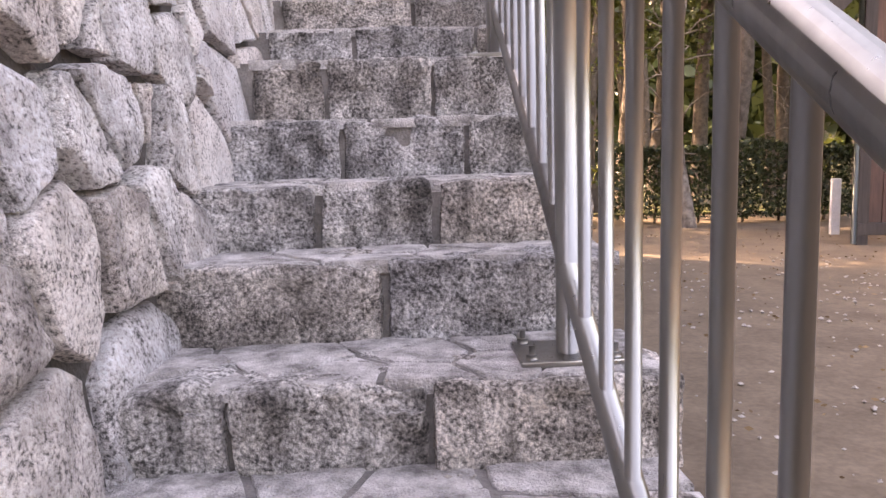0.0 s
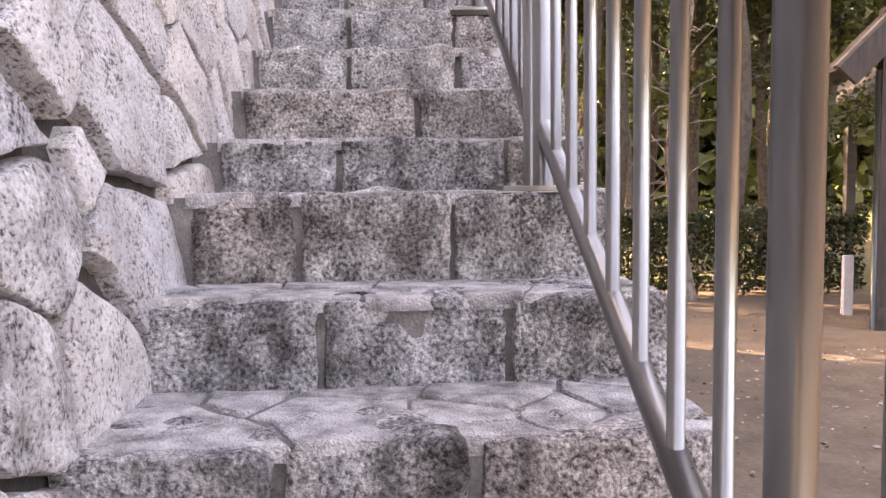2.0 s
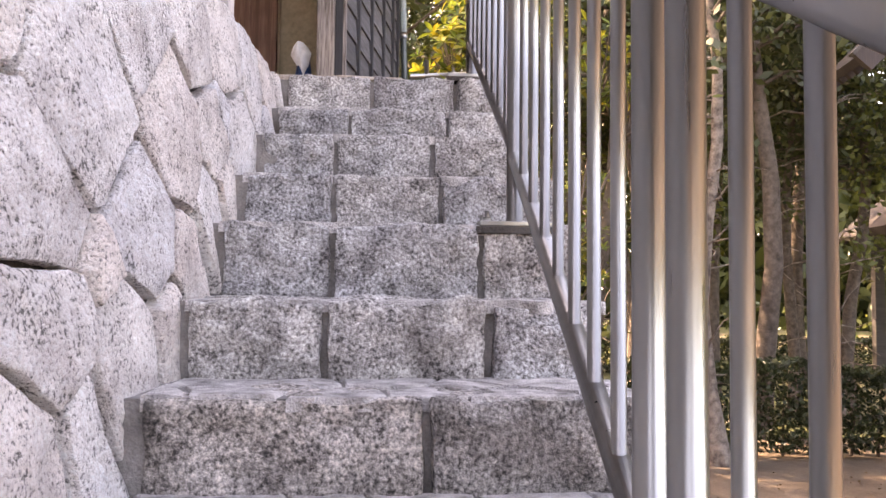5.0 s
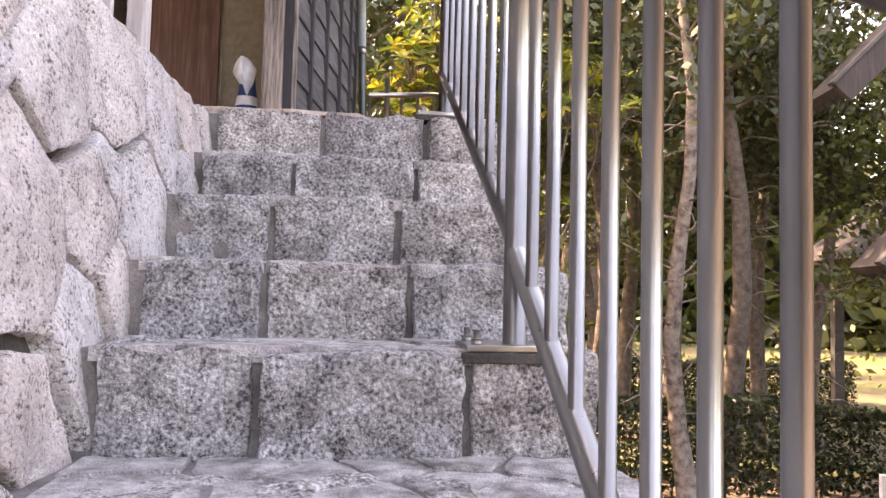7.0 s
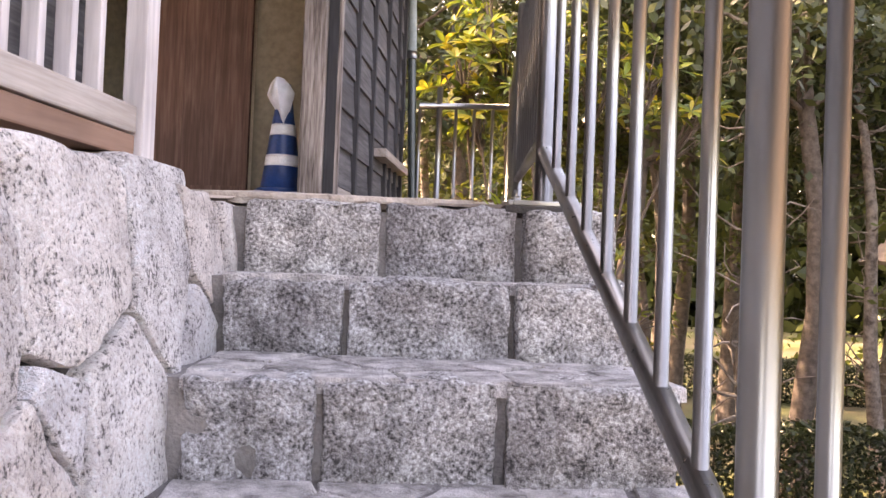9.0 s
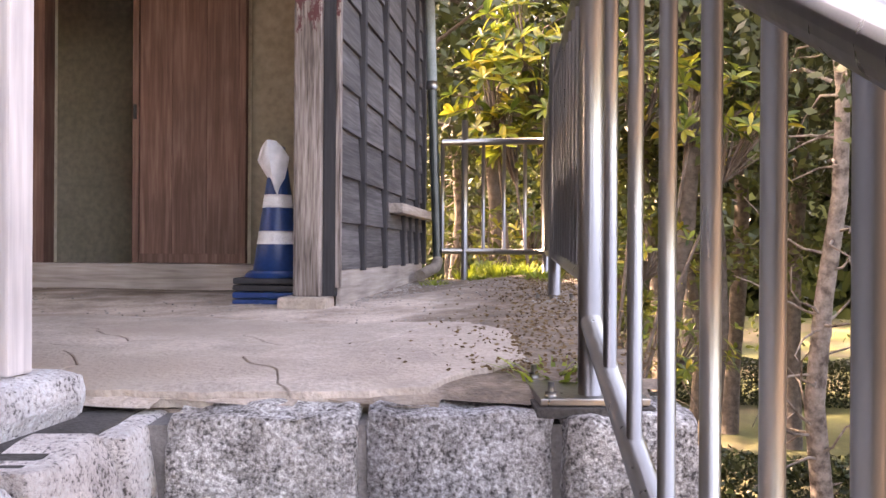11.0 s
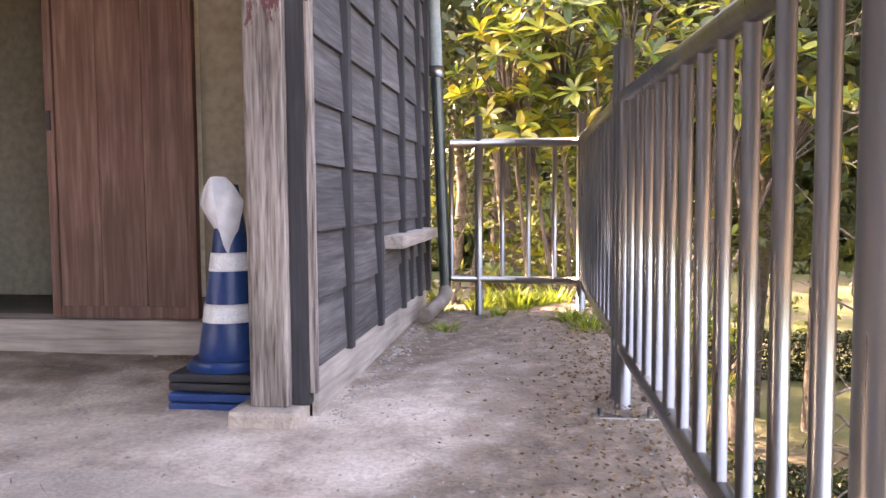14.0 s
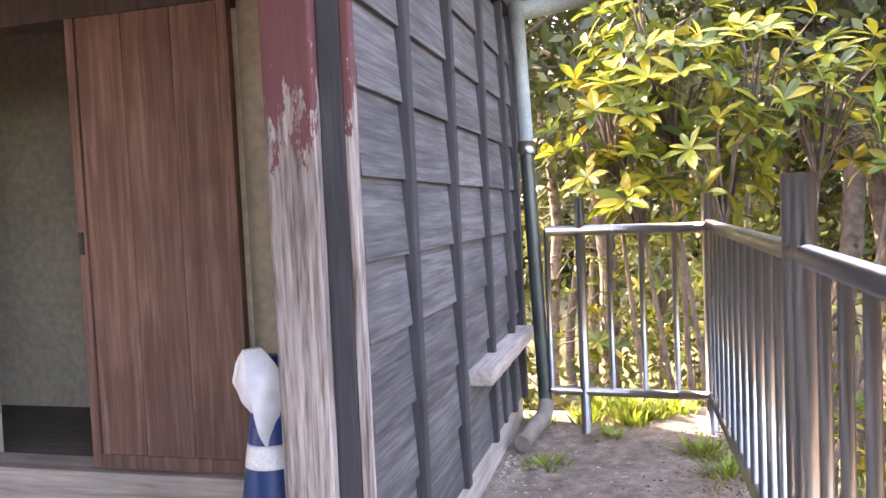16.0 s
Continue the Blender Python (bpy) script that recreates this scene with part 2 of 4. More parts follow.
M_CLOTH = plain("white cloth", [(0.3, (0.72, 0.72, 0.77)), (0.7, (0.84, 0.84, 0.88))], 1.2, 0.9, 0.3, 0.004)
M_PIPE = plain("dark green drainpipe", [(0.3, (0.012, 0.018, 0.018)), (0.7, (0.04, 0.055, 0.052))], 5.0, 0.3, 0.2, 0.003)
M_PIPE_PALE = plain("weathered pale drainpipe", [(0.3, (0.13, 0.16, 0.15)), (0.7, (0.27, 0.30, 0.285))], 6.0, 0.5, 0.2, 0.003)
M_PIPE_DUSTY = plain("dusty clay-brown pipe", [(0.3, (0.16, 0.13, 0.11)), (0.7, (0.30, 0.255, 0.22))], 9.0, 0.9, 0.4, 0.004)
M_BARK = plain("pine bark", [(0.3, (0.05, 0.038, 0.03)), (0.7, (0.19, 0.15, 0.125))], 10.0, 0.95, 1.0, 0.02)
M_BARK_PALE = plain("pale flaking bark", [(0.35, (0.07, 0.052, 0.042)), (0.6, (0.29, 0.24, 0.205))], 9.0, 0.95, 1.0, 0.02)
M_LEAF_BIG = leafy("broad yellow-green leaf", (0.03, 0.06, 0.014), (0.17, 0.21, 0.025), 0.35, 0.3, (0.36, 0.29, 0.035))
M_LEAF_TREE = leafy("tree leaf", (0.020, 0.032, 0.008), (0.070, 0.085, 0.024), 0.22)
M_LEAF_LIGHT = leafy("light tree leaf", (0.05, 0.07, 0.010), (0.13, 0.145, 0.03), 0.28)
M_LEAF_FAR = leafy("far sunlit foliage", (0.035, 0.050, 0.012), (0.115, 0.13, 0.038), 0.3)
M_LEAF_HEDGE = leafy("hedge leaf", (0.012, 0.022, 0.007), (0.04, 0.056, 0.016), 0.2)
M_GRASS = leafy("grass blade", (0.12, 0.17, 0.02), (0.32, 0.38, 0.05), 0.45)
M_BROWNWALL = wood("brown wall boards", [(0.3, (0.05, 0.022, 0.016)), (0.7, (0.13, 0.065, 0.05))], scale=20.0)
M_VERGE = wood("weathered verge board", [(0.3, (0.045, 0.040, 0.037)), (0.7, (0.105, 0.096, 0.09))], along=(0.06, 1, 1), scale=20.0)
M_ROOF = plain("dark roof", [(0.3, (0.018, 0.013, 0.011)), (0.7, (0.05, 0.04, 0.035))], 5.0, 0.9, 0.5, 0.008)
M_PEBBLE = plain("pebble", [(0.3, (0.22, 0.19, 0.17)), (0.7, (0.46, 0.42, 0.39))], 6.0, 0.9, 0.3)
M_LITTER = leafy("dead leaf", (0.08, 0.045, 0.02), (0.26, 0.17, 0.09), 0.1, 0.9)


# ---- building tools ----
def mesh_of(name, bm, material, smooth=False):
    me = bpy.data.meshes.new(name)
    bm.normal_update()
    bm.to_mesh(me)
    bm.free()
    if material:
        me.materials.append(material)
    if smooth:
        me.polygons.foreach_set("use_smooth", [True] * len(me.polygons))
        me.set_sharp_from_angle(angle=radians(38))
    return me


def part(name, bm, material, parent, label="", smooth=False):
    ob = new(name, mesh_of(name, bm, material, smooth))
    ob.parent = parent
    return tagged(ob, label)


def thing(name, bm, material, label, category, group="", kind="", smooth=False):
    return tagged(new(name, mesh_of(name, bm, material, smooth)), label, category, group, kind)


def empty(name, at, label, category, group="", kind=""):
    ob = new(name)
    ob.location = at
    ob.empty_display_size = 0.1
    return tagged(ob, label, category, group, kind)


def box(bm, lo, hi, bevel=0.0):
    """A box between two corners, with bevelled edges."""
    c = [(a + q) / 2 for a, q in zip(lo, hi)]
    d = [abs(q - a) for a, q in zip(lo, hi)]
    made = bmesh.ops.create_cube(bm, size=1.0, matrix=Matrix.Translation(c) @ Matrix.Diagonal((*d, 1)))["verts"]
    if bevel:
        edges = list({e for v in made for e in v.link_edges})
        bmesh.ops.bevel(bm, geom=edges, offset=bevel, segments=2, affect="EDGES", profile=0.6)
    return bm


def boxed(lo, hi, bevel=0.0):
    return box(bmesh.new(), lo, hi, bevel)


def tube(bm, path, radius, sides=14, caps=True):
    """A round tube along points; radius may be one number or one a point."""
    pts = [Vector(p) for p in path]
    rad = radius if isinstance(radius, (list, tuple)) else [radius] * len(pts)
    rings = []
    for i, p in enumerate(pts):
        d = (pts[min(i + 1, len(pts) - 1)] - pts[max(i - 1, 0)]).normalized()
        ref = Vector((0, 0, 1)) if abs(d.z) < 0.9 else Vector((1, 0, 0))
        u = d.cross(ref).normalized()
        v = d.cross(u)
        rings.append([bm.verts.new(p + rad[i] * (math.cos(a) * u + math.sin(a) * v)) for a in (2 * math.pi * k / sides for k in range(sides))])
    for a, q in zip(rings, rings[1:]):
        for k in range(sides):
            f = bm.faces.new((a[k], a[(k + 1) % sides], q[(k + 1) % sides], q[k]))
            f.smooth = True
    if caps:
        bm.faces.new(rings[0])
        bm.faces.new(list(reversed(rings[-1])))
    return bm


def rough_block(w, d, h, seed, cuts=5, rough=0.012, round_=0.03):
    """A split stone: w along x, d along y, h along z, centred, with worn edges and an uneven face."""
    bm = bmesh.new()
    bmesh.ops.create_cube(bm, size=2.0)
    bmesh.ops.subdivide_edges(bm, edges=bm.edges[:], cuts=cuts, use_grid_fill=True)
    off = Vector((seed * 3.17, seed * 1.91, seed * 2.3))
    half = Vector((w / 2, d / 2, h / 2))
    for v in bm.verts:
        p = Vector([v.co[i] * half[i] for i in range(3)])
        n = Vector()
        inner = Vector([max(-half[i] + round_, min(half[i] - round_, p[i])) for i in range(3)])
        out = p - inner
        if out.length > 1e-6:
            p = inner + out.normalized() * round_ * min(1.0, max(abs(c) for c in out) / round_)
            n = out.normalized()
        q = (p + off)
        n.x *= 0.3
        p += n * rough * (noise.noise(q * 6) + 0.6 * noise.noise(q * 17))
        jag = noise.noise_vector(q * 9)
        p += 0.7 * rough * Vector((0.25 * jag.x, jag.y, 0.8 * jag.z)) + 0.35 * rough * noise.noise_vector(q * 24)
        if p.y < -0.3 * half.y:
            p.y -= 0.018 * noise.noise(q * 4.5) + 0.010 * noise.noise(q * 12) + 0.006 * noise.noise(q * 29)
            # chips off the upper edge
            if p.z > half.z - 0.05:
                chip = max(0.0, noise.noise(q * 8 + Vector((3, 1, 7))) - 0.12)
                p.z -= 0.025 * chip
                p.y += 0.03 * chip
        v.co = p
    return bm


# ---- the stair's frame: s runs up the flight, r to its right ----
ANG = radians(10.0)
def stair(s, r, z):
    return Vector((r * math.cos(ANG) - s * math.sin(ANG), r * math.sin(ANG) + s * math.cos(ANG), z))


STAIR = Matrix.Rotation(ANG, 4, "Z")
NOSES = [(0.24, 0.13), (0.58, 0.32), (0.92, 0.505), (1.25, 0.69), (1.60, 0.865), (1.96, 1.06), (2.24, 1.24), (2.61, 1.433), (2.89, 1.655), (3.21, 1.81),
         (3.60, 2.005), (3.93, 2.20), (4.28, 2.425), (4.62, 2.62), (4.96, 2.83), (5.36, 3.03), (5.60, 3.252)]
JOINTS = {0: (-0.2, 0.2), 1: (-0.15, 0.25), 2: (-0.25, 0.1), 3: (-0.3, 0.05), 4: (-0.36, 0.05), 5: (-0.05,), 6: (-0.241, 0.091), 7: (-0.195, 0.21), 8: (-0.27, 0.115),
          9: (-0.184, 0.30), 10: (0.057,), 11: (-0.186, 0.232), 12: (-0.192, 0.247), 13: (-0.22, 0.15), 14: (-0.243, 0.133), 15: (-0.213, 0.224), 16: (-0.122, 0.283)}
LEFT, RIGHT = -0.56, 0.55


def land(x, y):
    """Height of the upper yard."""
    dip = 0.045 * max(0.0, min(1.0, (-0.95 - x) / 0.6)) * max(0.0, min(1.0, (y - 5.9) / 1.0))
    return 3.252 + 0.115 * max(0.0, min(1.0, (y - 5.5) / 2.2)) + 0.012 * max(0.0, y - 7.7) - dip

# ---- ground ----
def sheet(bm, x0, x1, y0, y1, step, zf):
    nx, ny = max(1, round((x1 - x0) / step)), max(1, round((y1 - y0) / step))
    g = [[bm.verts.new((x0 + (x1 - x0) * i / nx, y0 + (y1 - y0) * j / ny, 0)) for i in range(nx + 1)] for j in range(ny + 1)]
    for row in g:
        for v in row:
            v.co.z = zf(v.co.x, v.co.y)
    for j in range(ny):
        for i in range(nx):
            bm.faces.new((g[j][i], g[j][i + 1], g[j + 1][i + 1], g[j + 1][i]))
    return bm


def low_ground(x, y):
    return 0.03 * noise.noise(Vector((x * 0.5, y * 0.5, 0))) + 0.02 * noise.noise(Vector((x * 1.7, y * 1.7, 3))) - 0.02


bm = bmesh.new()
sheet(bm, -60, 60, -40, 80, 0.75, low_ground)
thing("ground", bm, M_DIRT, "bare brown packed dirt under the trees", "ground", kind="structure", smooth=True)
bm = bmesh.new()
sheet(bm, -900, 900, -900, 900, 100, lambda x, y: -0.25)
thing("ground", bm, M_LAWN, "far ground beyond the grove", "ground", kind="structure")

bm = bmesh.new()
sheet(bm, -14, 24, 14.2, 44, 0.8, lambda x, y: low_ground(x, y) + 0.03 + 0.10 * max(0.0, y - 16) / 10)
thing("lawn", bm, M_LAWN, "sunlit patchy lawn under the trees", "lawn", kind="structure", smooth=True)

# upper terrace behind the retaining wall
bm = bmesh.new()
def slab(bm, pts, z0, zf):
    lo = [bm.verts.new((x, y, z0)) for x, y in pts]
    hi = [bm.verts.new((x, y, zf(x, y))) for x, y in pts]
    n = len(pts)
    for i in range(n):
        bm.faces.new((lo[i], lo[(i + 1) % n], hi[(i + 1) % n], hi[i]))
    bm.faces.new(hi)
    return bm
W0, W1 = stair(-3.0, LEFT - 0.42, 0), stair(5.74, LEFT - 0.16, 0)
T1 = stair(5.74, RIGHT - 0.1, 0)
slab(bm, [(W0.x, W0.y), (W1.x, W1.y), (T1.x, T1.y), (-0.50, 7.4), (-0.52, 9.75), (-14, 9.75), (-14, W0.y)], -0.3, lambda x, y: land(x, y) - 0.03)
thing("terrace", bm, M_YARD, "earth-filled stone terrace beside the steps", "terrace", kind="structure")
bm = bmesh.new()
def yard(x, y):
    s = -x * math.sin(ANG) + y * math.cos(ANG)
    return land(x, y) + 0.004 - 0.014 * max(0.0, min(1.0, (5.74 - s) / 0.06)) + 0.010 * noise.noise(Vector((x * 1.6, y * 1.6, 1))) + 0.004 * noise.noise(Vector((x * 8, y * 8, 2)))
sheet(bm, -6.5, 0.2, 5.03, 9.78, 0.05, yard)
cut = []
for v in bm.verts:
    edge = T1.x + (v.co.y - T1.y) * -0.06 + 0.1
    s = -v.co.x * math.sin(ANG) + v.co.y * math.cos(ANG)
    r = v.co.x * math.cos(ANG) + v.co.y * math.sin(ANG)
    if (s < 5.66 and r > -0.95) or v.co.x > edge + 0.05 * noise.noise(Vector((v.co.x, v.co.y * 3, 0))):
        cut.append(v)
bmesh.ops.delete(bm, geom=cut, context="VERTS")
thing("floor_yard", bm, M_YARD, "pale trodden earth and worn concrete yard", "yard", kind="structure", smooth=True)

# ---- steps ----
stairs = empty("stone_steps", stair(0.3, 0, 0), "flight of rough grey granite steps climbing beside a wall", "steps", kind="structure")
for k, (s, z) in enumerate(NOSES):
    s1 = NOSES[k + 1][0] + 0.1 if k < 16 else s + 0.3
    bm = boxed((LEFT - 0.2, s + 0.022, -0.2 if k < 4 else NOSES[k - 4][1]), (RIGHT - 0.06, s1, z - (0.009 if k < 16 else 0.035)))
    bm.transform(STAIR)
    part("mortar_bed", bm, M_MORTAR, stairs, "grey mortar bed").matrix_parent_inverse = Matrix.Translation(stairs.location).inverted()

# ---- fence ----
FENCE_R = 0.36
# each stretch: its two ends along the flight, the lower rail's height at both, bays between balusters, height of the top rail over it
STRETCHES = [(0.42, 1.735, 0.314, 1.064, 8, 0.91), (1.735, 2.97, 1.077, 1.823, 8, 0.868), (3.11, 4.33, 1.838, 2.642, 8, 0.92), (4.33, 5.67, 2.665, 3.432, 8, 0.90)]
fence = empty("metal_fence", stair(1.6, FENCE_R, 0.8), "brushed stainless steel tube fence along the steps", "fence", "steel fences")
KEEP = Matrix.Translation(fence.location).inverted()
def fpart(name, bm, label=""):
    ob = part(name, bm, M_STEEL, fence, label)
    ob.matrix_parent_inverse = KEEP
    return ob
for s, r, z, rail in ((0.42, 0.36, 0.13, 0.314), (1.735, 0.36, 0.865, 1.07), (2.97, 0.36, 1.655, 1.823), (3.11, 0.36, 1.655, 1.838), (4.33, 0.36, 2.425, 2.65), (5.67, 0.36, 3.262, 3.432), (5.82, 0.40, 3.262, 3.50)):
    fpart("post", tube(bmesh.new(), [stair(s, r, z), stair(s, r, rail + 0.99)], 0.0262, 20))
for s, z, half in ((0.42, 0.13, 0.09), (1.745, 0.865, 0.09), (3.04, 1.655, 0.13), (4.37, 2.425, 0.09), (5.755, 3.262, 0.14)):
    bm = boxed((FENCE_R - 0.115, s - half, z - 0.006), (FENCE_R + 0.115, s + half, z + 0.010), 0.003)
    bm.transform(STAIR)
    plate = fpart("base_plate", bm)
    bed = boxed((FENCE_R - 0.125, s - half - 0.01, z - 0.03), (FENCE_R + 0.125, s + half + 0.01, z - 0.007), 0.004)
    bed.transform(STAIR)
    part("grout_pad", bed, M_MORTAR_WALL, fence, "rough mortar pad").matrix_parent_inverse = KEEP
    for r in (-0.09, 0.09):
        for q in (-half + 0.022, half - 0.022):
            part("bolt", tube(bmesh.new(), [stair(s + q, FENCE_R + r, z + 0.01), stair(s + q, FENCE_R + r, z + 0.042)], 0.007, 8), M_STEEL, plate)
            part("nut", tube(bmesh.new(), [stair(s + q, FENCE_R + r, z + 0.011), stair(s + q, FENCE_R + r, z + 0.023)], 0.014, 6), M_STEEL, plate)
for a, q, za, zq, n, gap in STRETCHES:
    for name, dz, rad in (("lower_rail", 0.0, 0.0235), ("top_rail", gap, 0.030)):
        fpart(name, tube(bmesh.new(), [stair(a, FENCE_R, za + dz), stair(q, FENCE_R, zq + dz)], rad, 20))
    for i in range(1, n):
        f = i / n
        s, z = a + (q - a) * f, za + (zq - za) * f
        fpart("baluster", tube(bmesh.new(), [stair(s, FENCE_R, z + 0.01), stair(s, FENCE_R, z + gap)], 0.0133, 14))

fence2 = empty("metal_fence", (-0.70, 7.46, 3.36), "brushed stainless steel tube fence round the yard", "fence", "steel fences")
KEEP2 = Matrix.Translation(fence2.location).inverted()
def gpart(name, bm, parent=None):
    ob = part(name, bm, M_STEEL, parent or fence2)
    if not parent:
        ob.matrix_parent_inverse = KEEP2
    return ob
def run(a, q, z0, z1, posts, n, rail0=0.20, rail1=0.985):
    """A level stretch of fence from a to q (x, y), with balusters between."""
    A, Q = Vector((*a, 0)), Vector((*q, 0))
    for name, dz, rad in (("lower_rail", rail0, 0.022), ("top_rail", rail1, 0.025)):
        gpart(name, tube(bmesh.new(), [A + Vector((0, 0, z0 + dz)), Q + Vector((0, 0, z1 + dz))], rad, 16))
    for i in posts:
        p, z = A.lerp(Q, i / n), z0 + (z1 - z0) * i / n
        gpart("baluster", tube(bmesh.new(), [p + Vector((0, 0, z + rail0)), p + Vector((0, 0, z + rail1))], 0.0138, 12))
P0, P1, P2 = (stair(5.82, 0.40, 0).x, stair(5.82, 0.40, 0).y), (-0.700, 7.463), (-0.757, 9.335)
run(P0, P1, 3.31, 3.355, range(1, 12), 12)
run(P1, P2, 3.355, 3.37, range(1, 13), 13)
run(P2, (-1.497, 9.385), 3.37, 3.375, (1, 2, 3, 5), 5, 0.195, 0.975)
for (x, y), z, top, rad in ((P1, 3.34, 4.515, 0.0262), ((P1[0] - 0.004, P1[1] + 0.10), 3.34, 4.52, 0.0262), (P2, 3.36, 4.50, 0.026), ((-1.336, 9.375), 3.36, 4.505, 0.024)):
    gpart("post", tube(bmesh.new(), [(x, y, z), (x, y, top)], rad, 20))
for (x, y), z in ((P1, 3.34), (P2, 3.355)):
    plate = gpart("base_plate", boxed((x - 0.10, y - 0.1, z - 0.01), (x + 0.10, y + 0.1, z + 0.015), 0.003))
    for dx, dy in ((-0.075, -0.075), (0.075, -0.075), (-0.075, 0.075), (0.075, 0.075)):
        gpart("bolt", tube(bmesh.new(), [(x + dx, y + dy, z), (x + dx, y + dy, z + 0.04)], 0.009, 8), plate)

# ---- the old house ----
FX = -1.70                                   # face of the board wall
def struct(name, bm, material, label, category="wall"):
    return thing(name, bm, material, label, category, kind="structure")
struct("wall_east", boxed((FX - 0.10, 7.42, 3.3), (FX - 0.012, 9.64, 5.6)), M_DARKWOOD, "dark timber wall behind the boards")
# the next two plasters carry the porch corner's shade in their colour
struct("wall_plaster", boxed((FX - 0.13, 7.48, 3.3), (FX - 0.102, 8.29, 5.6)), M_PLASTER_SHADED, "brownish plaster on the inner side of the wall, darkened for shade")
struct("wall_north", boxed((-2.50, 8.31, 3.3), (FX - 0.132, 8.41, 5.6)), M_PLASTER_SHADED, "brownish plaster wall beside the sliding door, corner shade in its colour")
struct("wall_north", boxed((-6.4, 9.2, 3.3), (FX - 0.132, 9.32, 5.6)), M_PLASTER, "old beige plaster wall inside the doorway")
struct("wall_north", boxed((-6.4, 8.31, 3.3), (-3.84, 8.41, 5.6)), M_PLASTER, "old beige plaster wall")
# unseen south wall, its length chosen to let less light into the porch
struct("wall_south", boxed((-4.7, 4.9, 3.3), (-1.86, 5.0, 5.6)), M_DARKWOOD, "unseen dark timber wall, lengthened to dim the porch")
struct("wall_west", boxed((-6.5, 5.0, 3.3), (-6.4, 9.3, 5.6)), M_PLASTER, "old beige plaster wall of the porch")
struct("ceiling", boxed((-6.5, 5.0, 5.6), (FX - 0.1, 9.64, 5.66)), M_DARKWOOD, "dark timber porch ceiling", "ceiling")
struct("trim", boxed((-6.4, 8.26, 5.30), (FX - 0.132, 8.40, 5.46), 0.006), M_DARKWOOD, "dark lintel beam over the sliding door", "beam")
struct("trim", boxed((-6.4, 8.22, 3.29), (-1.84, 8.40, 3.485), 0.008), M_GREYWOOD, "grey weathered timber threshold", "threshold")
struct("trim", boxed((-3.93, 8.27, 3.485), (-3.83, 8.37, 5.30), 0.004), M_DOOR, "red-brown timber door jamb", "jamb")
struct("floor_room", boxed((-6.4, 8.40, 3.42), (-1.84, 9.2, 3.47)), M_FLOORBOARD, "dusty boarded floor inside the doorway", "floor")
# these eaves are out of view, added to keep the sun off the steps
struct("roof", boxed((-3.6, -1.5, 5.70), (-1.25, 4.9, 5.82), 0.01), M_ROOF, "unseen dark eaves of the old house, shading the steps", "roof")
struct("roof", boxed((-7.0, 4.902, 5.70), (-1.25, 9.75, 5.82), 0.01), M_ROOF, "dark porch roof of the old house", "roof")
door = empty("door_1", (-2.9, 8.28, 3.487), "red-brown cedar sliding door, half open, of upright boards", "door", kind="structure")
KEEP_D = Matrix.Translation(door.location).inverted()
edges = (-3.195, -2.985, -2.765, -2.56)
for a, q in [(-3.24, -3.197)] + list(zip(edges, edges[1:])) + [(-2.558, -2.515)]:
    stile = q - a < 0.06
    bm = boxed((a + 0.001, 8.262 if stile else 8.270, 3.49), (q - 0.001, 8.30, 5.30), 0.003)
    part("stile" if stile else "board", bm, M_DOOR, door).matrix_parent_inverse = KEEP_D
part("bottom_rail", boxed((-3.196, 8.264, 3.488), (-2.559, 8.272, 3.545), 0.002), M_DOOR, door).matrix_parent_inverse = KEEP_D
part("finger_pull", boxed((-3.232, 8.256, 4.36), (-3.212, 8.264, 4.45), 0.002), M_BLACK, door, "black metal finger pull").matrix_parent_inverse = KEEP_D

pillar = thing("pillar", boxed((-1.895, 7.34, 3.358), (-1.765, 7.46, 5.6), 0.008), M_PILLAR, "weathered square timber pillar with peeling red-brown paint", "pillar")
bm = boxed((-1.95, 7.28, 3.24), (-1.72, 7.50, 3.360), 0.015)
thing("pillar_base", bm, M_SLAB, "low concrete footing under the timber pillar", "footing")
siding = empty("board_siding", (FX, 7.4, 3.4), "dark weathered clapboards under black battens", "siding", kind="structure")
KEEP3 = Matrix.Translation(siding.location).inverted()
def spart(name, bm, material, label=""):
    ob = part(name, bm, material, siding, label)
    ob.matrix_parent_inverse = KEEP3
    return ob
ROWS_Z = [3.495, 3.72, 3.941, 4.163, 4.367, 4.578, 4.797, 5.01, 5.22, 5.44]
BATTENS = [7.79, 8.31, 8.85, 9.34]
for z0, z1 in zip(ROWS_Z, ROWS_Z[1:]):
    y0 = 7.42
    for y1 in BATTENS + [9.62]:
        bm = boxed((FX - 0.012, y0 + 0.004, z0 - 0.015), (FX, y1 - 0.004, z1), 0.002)
        for v in bm.verts:
            if v.co.x > FX - 0.006:
                v.co.x += 0.016 * (z1 - v.co.z) / (z1 - z0)
        spart("board", bm, M_PLANK)
        y0 = y1
for y in BATTENS:
    spart("batten", boxed((FX + 0.002, y - 0.024, 3.47), (FX + 0.036, y + 0.024, 5.46), 0.004), M_BATTEN)
spart("corner_batten", boxed((FX - 0.02, 9.60, 3.47), (FX + 0.04, 9.66, 5.46), 0.004), M_BATTEN)
spart("end_board", boxed((-1.763, 7.372, 3.361), (FX - 0.005, 7.418, 5.6), 0.003), M_BATTEN)
spart("edge_strip", boxed((FX - 0.004, 7.374, 3.40), (FX + 0.018, 7.41, 5.5), 0.003), M_PILLAR)
spart("base_beam", boxed((FX - 0.05, 7.42, 3.29), (FX + 0.012, 9.64, 3.482), 0.006), M_GREYWOOD_Y)
spart("head_beam", boxed((FX - 0.05, 7.42, 5.46), (FX + 0.05, 9.66, 5.58), 0.006), M_BATTEN)
